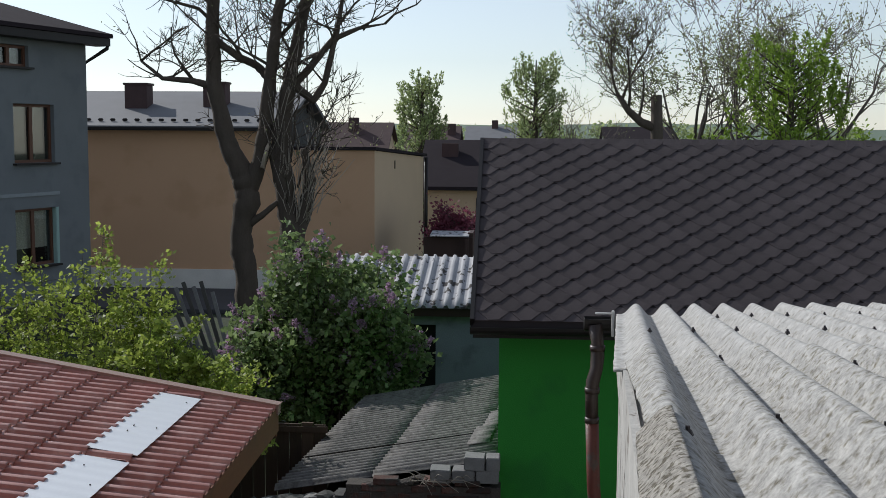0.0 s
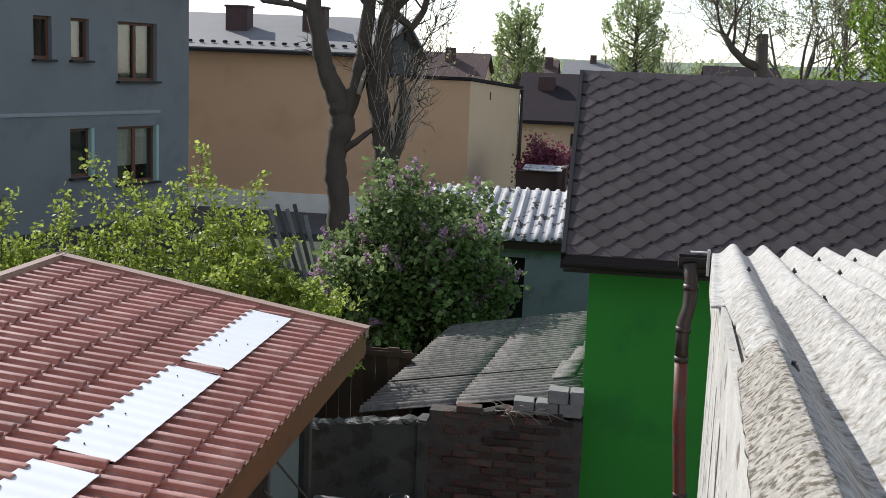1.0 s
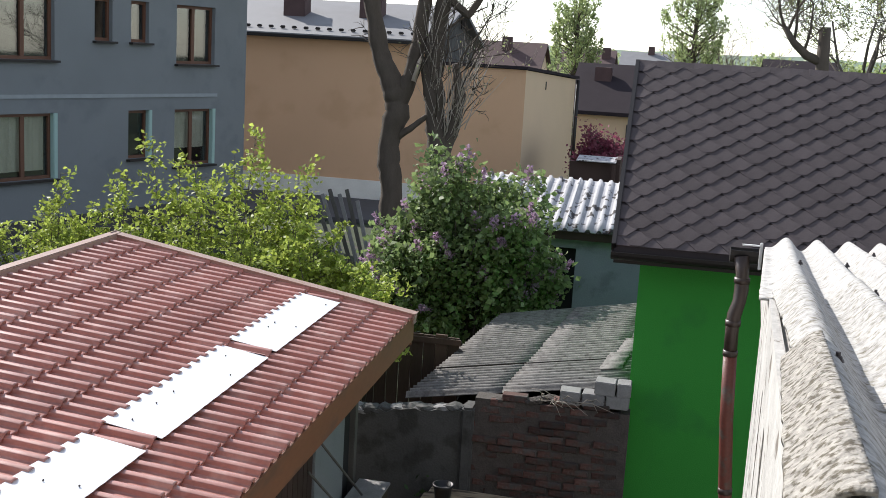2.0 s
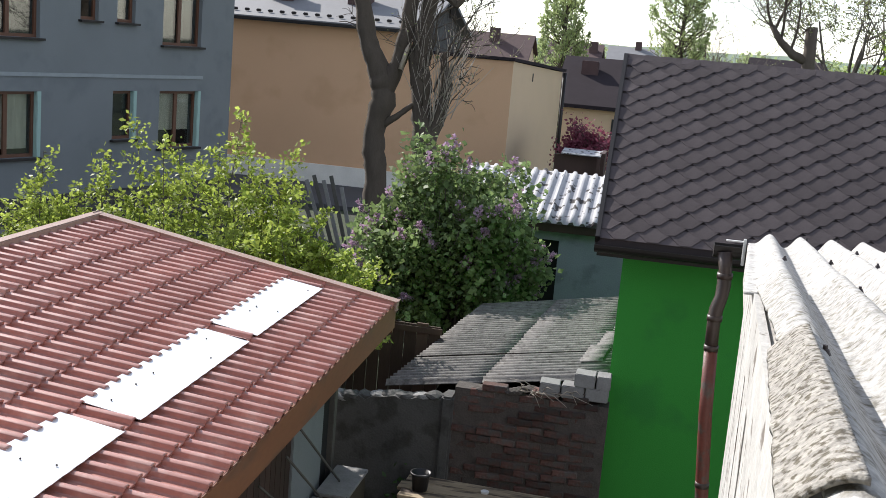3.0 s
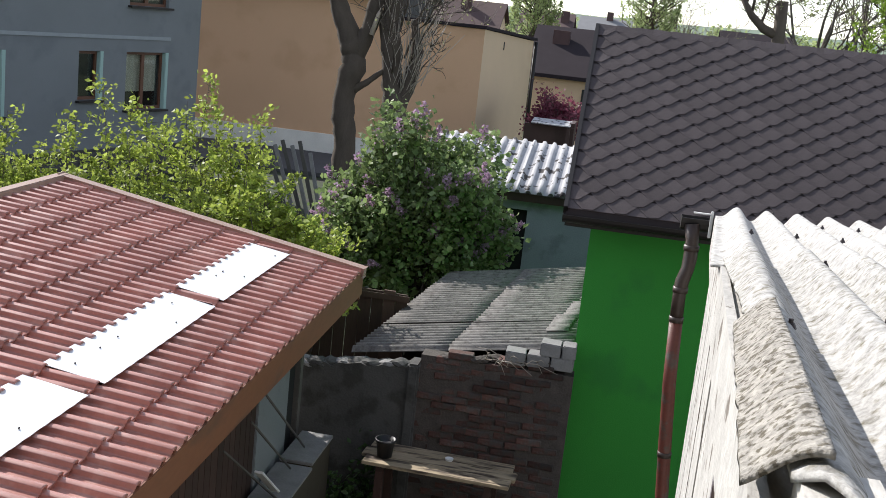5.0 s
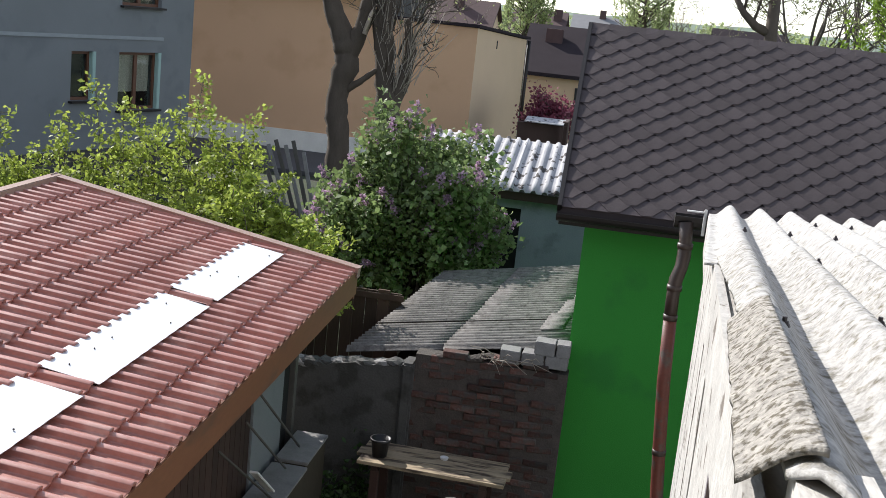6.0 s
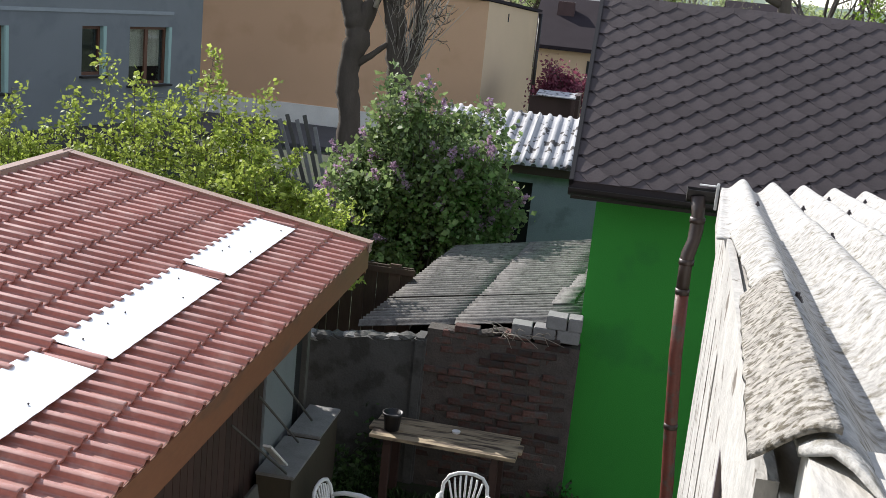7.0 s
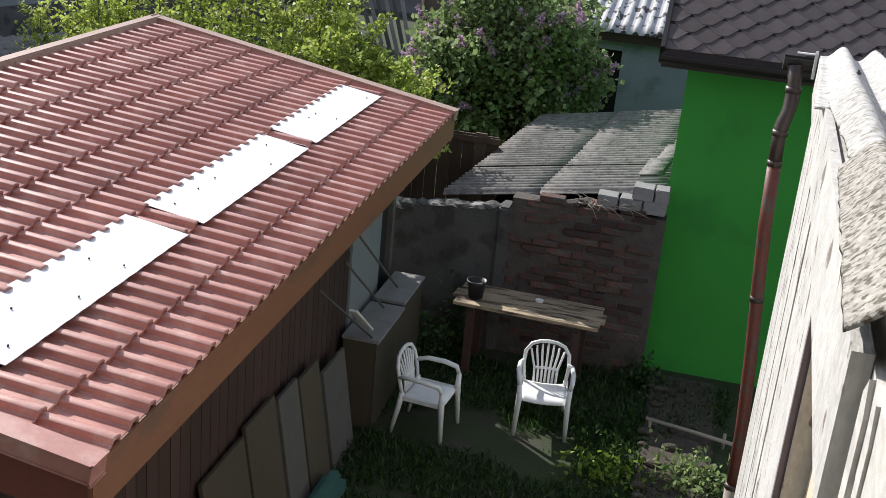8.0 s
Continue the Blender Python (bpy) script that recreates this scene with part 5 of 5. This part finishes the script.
# ---- old pollarded trees before the ochre house ----
def old_tree(name_seed, trunks, shoots, label, pale=None, sprouts=0):
    rng = random.Random(name_seed)
    first = trunks[0][0][0]
    t = thing("tree", (first[0], first[1], 0), label, "tree", "old trees before the ochre house")
    out, tips = [], []
    shoots = list(shoots)
    for pts, rad in trunks:
        fp, fr = [], []
        for (pa, ra), (pb, rb) in zip(zip(pts, rad), zip(pts[1:], rad[1:])):
            for k in range(6):
                wob = 0.055 * (ra if k else ra * 0.4)
                fp.append(Vector(pa).lerp(Vector(pb), k / 6) + Vector((rng.gauss(0, wob), rng.gauss(0, wob), 0)))
                fr.append((ra + (rb - ra) * k / 6) * rng.uniform(0.92, 1.07))
        out.append((fp + [Vector(pts[-1])], fr + [rad[-1]], 3))
        for p, q in zip(pts, rad):
            if p[2] > 5.4:
                for _ in range(1):
                    a = rng.uniform(0, 2 * math.pi)
                    shoots.append((p, (math.cos(a), 0.5 * math.sin(a), rng.uniform(0.2, 1.0)), rng.uniform(0.9, 1.7), 0.03, 3))
    limbs_mesh("trunk", out, M_BARK, t, "dark rough bark trunk and limbs", thin=8)
    fine = []
    for p, d, ln, r, depth in shoots:
        grow(rng, p, d, ln, r, depth, fine, tips, wild=0.6, lift=0.2, split=(2, 4), shrink=0.7, least=0.010)
    limbs_mesh("branchwork", fine, M_BARK, t, thin=4)
    leaves("crown", [p for p in tips if rng.random() < 0.12], 0.06, M_BUD, t, seed=name_seed, spread=0.06)
    wisps = []
    for k in range(sprouts):
        pts, rad = trunks[k % 2]
        low = rng.uniform(2.4, 6.2) if k % 2 == 0 else rng.uniform(2.6, 4.4)
        at = next((Vector(p).lerp(Vector(q), (low - p[2]) / (q[2] - p[2])) for p, q in zip(pts, pts[1:]) if p[2] <= low <= q[2]), Vector(pts[-1]))
        lean = Vector((rng.gauss(0.22, 0.28), rng.gauss(-0.1, 0.25), 1)) * rng.uniform(0.7, 1.7)
        foot = at + Vector((rng.gauss(0, 0.12), -0.12, 0))
        wisps.append(([foot, foot + lean * 0.35 + Vector((rng.gauss(0.05, 0.08), 0, 0)), foot + lean], [0.012, 0.009, 0.004], 0))
    if wisps:
        limbs_mesh("sproutwork", wisps, M_WISP, t, "thin pale dry upright shoots")
    if pale:
        tube("torn_wood", pale, [0.06, 0.05, 0.02], M_PALEBARK, t, "pale torn wood")
    return t


Y = 26.0
old_tree(31, [
    ([(-6.3, Y, 0), (-6.38, Y, 1.6), (-6.5, Y, 2.5), (-6.32, Y, 3.4), (-6.45, Y, 3.9), (-6.8, Y, 4.7), (-7.1, Y, 6.0), (-7.08, Y, 7.9), (-7.2, Y, 9.6)], [0.34, 0.27, 0.26, 0.29, 0.27, 0.22, 0.19, 0.15, 0.09]),
    ([(-6.32, Y, 3.4), (-6.0, Y, 4.3), (-5.85, Y, 5.1), (-5.72, Y - 0.2, 6.2), (-5.5, Y - 0.3, 7.6), (-5.1, Y - 0.3, 9.0)], [0.2, 0.19, 0.18, 0.15, 0.12, 0.07]),
    ([(-6.28, Y, 2.75), (-5.95, Y - 0.1, 2.95), (-5.6, Y - 0.1, 3.25), (-5.35, Y, 3.35)], [0.11, 0.075, 0.06, 0.05]),
    ([(-7.05, Y, 5.9), (-7.6, Y, 6.05), (-8.3, Y, 6.1), (-8.8, Y, 6.5)], [0.1, 0.075, 0.05, 0.03]),
    ([(-7.08, Y, 7.0), (-6.5, Y, 6.6), (-6.1, Y + 0.2, 6.4), (-5.7, Y, 6.0)], [0.09, 0.09, 0.1, 0.1])],
    [((-7.2, Y, 9.4), (-0.3, 0, 1), 2.0, 0.07, 3), ((-5.1, Y, 8.9), (0.4, 0, 1), 2.0, 0.06, 3), ((-8.8, Y, 6.5), (-0.5, 0, 0.7), 1.0, 0.03, 2), ((-7.1, Y, 7.4), (-0.9, 0, 0.6), 1.7, 0.05, 3),
     ((-7.6, Y, 6.1), (-0.3, 0, 1), 1.3, 0.035, 3), ((-5.6, Y, 7.0), (0.8, 0, 0.7), 1.8, 0.05, 3), ((-7.1, Y, 8.3), (0.8, 0, 0.7), 1.7, 0.05, 3), ((-8.2, Y, 6.1), (-0.5, 0.1, 0.4), 1.0, 0.03, 2), ((-6.8, Y, 4.9), (-0.7, -0.2, 0.3), 0.8, 0.02, 2), ((-7.15, Y, 7.8), (-0.8, 0, 0.5), 2.0, 0.05, 3), ((-7.2, Y, 8.8), (-0.7, 0, 0.8), 1.6, 0.05, 3), ((-5.75, Y - 0.2, 6.4), (-0.8, 0, 0.8), 1.4, 0.04, 3), ((-6.4, Y, 6.55), (0.0, 0, 1), 1.6, 0.04, 3)],
    "old dark pollarded tree with thick bare limbs", pale=[(-5.92, Y - 0.2, 4.05), (-5.8, Y - 0.22, 4.5), (-5.7, Y - 0.2, 4.75)])
old_tree(32, [
    ([(-5.1, Y, 0), (-5.15, Y, 1.5), (-5.25, Y, 2.3), (-5.4, Y, 3.3), (-5.55, Y, 4.3), (-5.45, Y, 5.2), (-5.3, Y, 6.2), (-5.0, Y, 7.5), (-4.6, Y, 8.8)], [0.34, 0.3, 0.29, 0.25, 0.24, 0.2, 0.17, 0.12, 0.08]),
    ([(-5.2, Y, 2.4), (-4.95, Y, 3.1), (-4.85, Y, 3.8), (-5.0, Y, 4.5)], [0.2, 0.17, 0.14, 0.08]),
    ([(-5.35, Y, 5.8), (-4.8, Y, 6.4), (-4.3, Y, 7.0), (-3.7, Y, 7.25), (-3.1, Y, 7.35)], [0.1, 0.085, 0.07, 0.045, 0.02]),
    ([(-5.3, Y, 6.0), (-4.75, Y, 5.6), (-4.5, Y, 6.0), (-4.2, Y, 7.2), (-4.0, Y, 8.4)], [0.1, 0.09, 0.08, 0.06, 0.04])],
    [((-4.6, Y, 8.7), (0.3, 0, 1), 1.8, 0.06, 3), ((-4.0, Y, 8.3), (0.3, 0, 1), 1.5, 0.04, 3), ((-4.3, Y, 7.0), (0.4, 0, 1), 1.3, 0.04, 3), ((-3.6, Y, 7.2), (0.5, 0, 0.4), 0.8, 0.02, 1), ((-5.2, Y, 6.6), (-0.4, 0, 1), 1.4, 0.04, 3),
     ((-4.85, Y, 3.8), (0.45, -0.2, 1), 1.2, 0.03, 3), ((-5.0, Y, 4.4), (0.5, -0.3, 0.9), 1.2, 0.03, 3), ((-5.3, Y, 4.2), (0.5, -0.2, 0.8), 1.4, 0.03, 3), ((-4.95, Y, 3.1), (0.7, -0.2, 0.7), 0.9, 0.02, 3),
     ((-5.35, Y - 0.2, 3.2), (0.1, -0.3, 1), 1.3, 0.025, 3), ((-5.5, Y - 0.2, 4.0), (-0.3, -0.3, 1), 1.3, 0.025, 3), ((-5.1, Y - 0.2, 3.6), (0.3, -0.2, 1), 1.5, 0.03, 3), ((-5.45, Y - 0.1, 5.0), (0.7, 0, 0.8), 1.4, 0.03, 3), ((-5.3, Y, 6.3), (0.9, 0, 0.5), 1.6, 0.04, 3), ((-4.9, Y, 7.6), (-0.6, 0, 0.9), 1.5, 0.04, 3)],
    "old dark pollarded tree with thin dry shoots", sprouts=100)


# ---- farther trees ----
def poplar(x, y, h, w, seed, label, leaf=None, group="poplars in the distance"):
    rng = random.Random(seed)
    t = thing("tree" if leaf else "poplar", (x, y, 0), label, "tree", group)
    tube("trunk", [(x, y, 0), (x, y, h * 0.5), (x, y, h * 0.97)], [0.28, 0.18, 0.03], M_BARK, t)
    out, tips = [], []
    for k in range(150):
        z = h * (0.10 + 0.78 * rng.random())
        a = rng.uniform(0, 2 * math.pi)
        reach = w * 0.5 * math.sqrt(max(0.05, 1 - ((z / h - 0.40) / 0.58) ** 2)) * rng.uniform(0.35, 1.08)
        p = Vector((x, y, z))
        e = p + Vector((math.cos(a) * reach, math.sin(a) * reach, reach * rng.uniform(0.4, 0.8)))
        spike = rng.uniform(0.5, 1.0) * h / 9
        tip = e + Vector((math.cos(a) * 0.12, math.sin(a) * 0.12, spike))
        if tip.z > h * 1.04:
            tip.z = h * rng.uniform(0.97, 1.04)
        out.append(([p, e, tip], [0.03, 0.018, 0.006], 1))
        for j in range(16):
            q = p.lerp(e, rng.random() ** 0.5)
            tips.append(q + Vector((rng.gauss(0, 0.09), rng.gauss(0, 0.09), rng.gauss(0.05, 0.12))))
        for j in range(40):     # leaves pressed close to the upright shoot
            u = rng.random()
            r = 0.085 * (1.15 - u)
            tips.append(e.lerp(tip, u) + Vector((rng.gauss(0, r), rng.gauss(0, r), 0)))
    limbs_mesh("branchwork", out, M_BARK, t)
    leaves("crown", tips, 0.17, leaf or M_POPLAR, t, seed=seed, spread=0.03, up=1.1, slim=0.55)
    return t


poplar(-5.25, 60, 8.0, 2.75, 41, "pointed green poplar with upright brushes of leaves")
poplar(0.75, 60, 9.0, 3.3, 42, "broad green poplar with upright brushes of leaves")


def bare_tree(x, y, h, seed, label, lean=0.0, leafy=0.25, depth=5, leaf=None, size=0.13, trunk=0.25, first=0.35, n=5, mat_=None, dense=1):
    rng = random.Random(seed)
    t = thing("tree", (x, y, 0), label, "tree", "trees in the distance")
    out, tips = [], []
    top = Vector((x + lean, y, h * first))
    out.append(([Vector((x, y, 0)), Vector((x + lean * 0.5, y, h * first * 0.5)), top], [trunk, trunk * 0.85, trunk * 0.7], 5))
    for k in range(n):
        a = 2 * math.pi * k / n + rng.uniform(-0.4, 0.4)
        grow(rng, top - Vector((0, 0, rng.uniform(0, 0.15) * h * first)), (math.cos(a) * 0.55, math.sin(a) * 0.55, 1), h * 0.36, trunk * 0.45, depth - 1, out, tips, wild=0.4, lift=0.22, split=(2, 3), shrink=0.74, least=0.017)
    limbs_mesh("trunk", out, mat_ or M_TWIG, t, thin=3)
    spots = [p for p in tips if rng.random() < leafy for _ in range(dense)]
    if spots:
        leaves("crown", spots, size, leaf or M_BUD, t, seed=seed, spread=0.12 if dense == 1 else size)
    return t


def cut_tree():
    t = thing("pollarded_tree", (4.75, 40, 0), "dark pollarded trunk with one side limb of bare twigs", "tree")
    out, tips = [], []
    out.append(([Vector((4.9, 40, 0)), Vector((4.85, 40, 3.5)), Vector((4.75, 40, 4.8)), Vector((4.7, 40, 6.25))], [0.29, 0.26, 0.22, 0.19], 5))
    out.append(([Vector((4.72, 40, 5.1)), Vector((4.2, 40, 5.3)), Vector((3.75, 40, 5.7)), Vector((3.4, 40, 6.2))], [0.17, 0.15, 0.12, 0.09], 4))
    rng = random.Random(51)
    for p, d, ln in (((3.4, 40, 6.2), (-0.5, 0, 1), 2.0), ((3.75, 40, 5.7), (0.1, 0, 1), 2.2), ((3.5, 40, 6.0), (0.35, 0.2, 1), 2.0), ((3.6, 40, 5.8), (-0.7, 0, 0.8), 1.8), ((4.1, 40, 5.4), (0.2, 0, 1), 1.6)):
        grow(rng, p, d, ln, 0.055, 4, out, tips, wild=0.35, lift=0.25, split=(3, 4), shrink=0.72, least=0.010)
    limbs_mesh("trunk", out, M_BARK, t, thin=3)
    leaves("crown", [p for p in tips if rng.random() < 0.35], 0.10, M_BUD, t, seed=52, spread=0.1)
    return t


cut_tree()
bare_tree(7.6, 50, 10.5, 61, "tall thinly budding tree with pale twigs", leafy=1.0, depth=6, size=0.15, trunk=0.2, dense=2)
bare_tree(10.4, 55, 12.5, 62, "tall budding tree against the sky", leafy=0.8, depth=6, size=0.14, trunk=0.2)
bare_tree(14.0, 52, 12.0, 63, "wide budding tree with thin branches", leafy=0.8, depth=6, size=0.14, trunk=0.2)
bare_tree(3.1, 75, 7.6, 64, "small pale budding tree far away", leafy=0.7, depth=4, trunk=0.15)
bare_tree(5.6, 85, 7.0, 65, "small pale budding tree far away", leafy=0.7, depth=4, trunk=0.15)
bare_tree(-7.9, 46, 6.6, 66, "pale budding tree behind the ochre house", leafy=0.8, depth=4, trunk=0.15)
poplar(10.0, 43, 8.4, 4.3, 67, "bright green pointed leafy tree", M_TREELEAF, "trees in the distance")
bare_tree(7.9, 46, 4.6, 68, "bright green leafy young tree", leafy=1.0, depth=4, leaf=M_TREELEAF, size=0.22, first=0.3, n=8, trunk=0.15, dense=6)
bare_tree(12.9, 46, 5.0, 69, "bright green leafy young tree", leafy=1.0, depth=4, leaf=M_TREELEAF, size=0.22, first=0.3, n=8, trunk=0.15, dense=6)
bare_tree(-2.2, 34.8, 2.4, 70, "small red-leaved blossoming tree", leafy=1.0, depth=4, leaf=M_REDLEAF, size=0.13, first=0.3, n=8, trunk=0.06, dense=8)


def hedge_line():
    rng = random.Random(80)
    for k in range(26):
        x = -40 + k * 3.3 + rng.uniform(-1, 1)
        y = rng.uniform(150, 200)
        h = rng.uniform(3.0, 6.0)
        t = thing("tree", (x * 2.2, y, 0), "small hazy green tree far away", "tree", "far trees")
        zz = (y - 60) * 0.012
        tips = [Vector((x * 2.2 + rng.gauss(0, 1.4), y + rng.gauss(0, 1.2), zz + h * (0.25 + 0.7 * rng.random()) * (1 - 0.15 * rng.random()))) for _ in range(420)]
        tube("trunk", [(x * 2.2, y, zz - 0.3), (x * 2.2, y, zz + h * 0.6)], 0.15, M_BARK, t, sides=5)
        leaves("crown", tips, 0.7, M_POPLAR, t, seed=k, spread=0.3)


hedge_line()


# ---- low grey roof at the lane ----
b = thing("low_lean_to", (-8.2, 12.2, 0), "low dark lean-to with a grey corrugated roof", "lean-to")
v, f = wave_sheet(1.6, 1.7, 0.177, 0.025, 0.007, per=8)
raw("roof_sheet", placed(v, frame_of((-9.2, 11.7, 1.62), (1, 0.1, 0.18), (0, 1, 0.02))), f, M_SHEDROOF, b, smooth=True)
part("wall", box(-9.1, -7.8, 11.85, 11.95, 0, 1.6), M_DARKWOOD, b)
part("wall", box(-7.85, -7.75, 11.95, 13.2, 0, 1.75), M_DARKWOOD, b)


# ---- stacked planks behind the shrubs ----
for k in range(6):
    m = Matrix.Translation((-4.50 + 0.05 * k, 17.2 + 0.02 * k, 0)) @ Matrix.Rotation(radians(-24 + 1.6 * k), 4, "Y") @ Matrix.Rotation(radians(-6), 4, "X")
    tall = (2.45, 2.60, 2.66, 2.56, 2.62, 2.42)[k]
    ob = part("plank", box(-0.03, 0.03, -0.02 + 0.045 * k, 0.02 + 0.045 * k, 0.0, tall, m), M_BLOCK if k % 2 else M_GREYBOARD, None, bevel=0.004)
    tagged(ob, "long pale grey weathered rail leaning upright" if k % 2 else "long dark grey weathered rail leaning upright", "plank", "planks behind the shrubs")


# ---- shingles of the green house, course by course ----
def shingles():
    d = g_slope
    up = d.normalized()
    ex, w = 0.109, 0.285
    outline = [(-w / 2 + 0.001, ex * 1.7), (-w / 2 + 0.001, ex * 0.98), (-0.048, 0.0), (0.048, 0.0), (w / 2 - 0.001, ex * 0.98), (w / 2 - 0.001, ex * 1.7)]

    def tab(at, out_v, out_f, shape):
        m = frame_of(at, (1, 0, 0), up)
        base = len(out_v)
        for z in (0.0, 0.006):
            for u, v in shape:
                lift = (0.010 if u > 0 else 0.004) * (1 - v / (ex * 1.7))
                out_v.append(tuple(m @ Vector((u, v, z + lift + 0.003))))
        out_f.append(tuple(base + 6 + i for i in range(6)))
        for i in range(6):
            j = (i + 1) % 6
            out_f.append((base + i, base + j, base + 6 + j, base + 6 + i))
    v0, f0 = [], []
    tab(Vector((0, 0, 0)), v0, f0, outline)
    me = bpy.data.meshes.new("shingle")
    me.from_pydata(v0, [], f0)
    me.materials.append(M_SHINGLE)
    rest_v, rest_f = [], []
    rng = random.Random(90)
    for r in range(24):
        x = -0.03 - w if r % 2 else -0.03 - w / 2
        while x < G_X1 + 0.1:
            at = Vector((x, G_EAVE_Y, G_EAVE_Z)) + up * (ex * r - 0.013) + Vector((0, 0, 0.003))
            if x - w / 2 < G_VERGE_X:       # tab cut off along the verge
                cut = G_VERGE_X - x + 0.004
                tab(at, rest_v, rest_f, [(max(u, cut), v) for u, v in outline])
            elif x < 2.7:
                ob = new("shingle", me)
                ob.parent = house
                ob.matrix_parent_inverse = Matrix.Translation(house.location).inverted()
                ob.location = at + Vector((rng.uniform(-0.004, 0.004), 0, rng.uniform(0, 0.002)))
            else:
                tab(at, rest_v, rest_f, outline)
            x += w
    tagged(raw("shingle_field", rest_v, rest_f, M_SHINGLE, house), kind="stuff")
    # folded caps lapping along the ridge
    x = G_VERGE_X
    while x < G_X1:
        lift = 0.012
        pts = []
        for xx, up_ in ((x, lift), (x + 0.22, 0.002)):
            pts += [(xx, G_RIDGE_Y - 0.085, G_RIDGE_Z - 0.052 + up_), (xx, G_RIDGE_Y, G_RIDGE_Z + 0.010 + up_), (xx, G_RIDGE_Y + 0.085, G_RIDGE_Z - 0.052 + up_),
                    (xx, G_RIDGE_Y + 0.085, G_RIDGE_Z - 0.060 + up_), (xx, G_RIDGE_Y, G_RIDGE_Z + 0.002 + up_), (xx, G_RIDGE_Y - 0.085, G_RIDGE_Z - 0.060 + up_)]
        raw("ridge_shingle", pts, [(0, 1, 7, 6), (1, 2, 8, 7), (2, 3, 9, 8), (3, 4, 10, 9), (4, 5, 11, 10), (5, 0, 6, 11), (0, 5, 4, 1), (1, 4, 3, 2)], M_SHINGLE, house)
        x += 0.19


shingles()
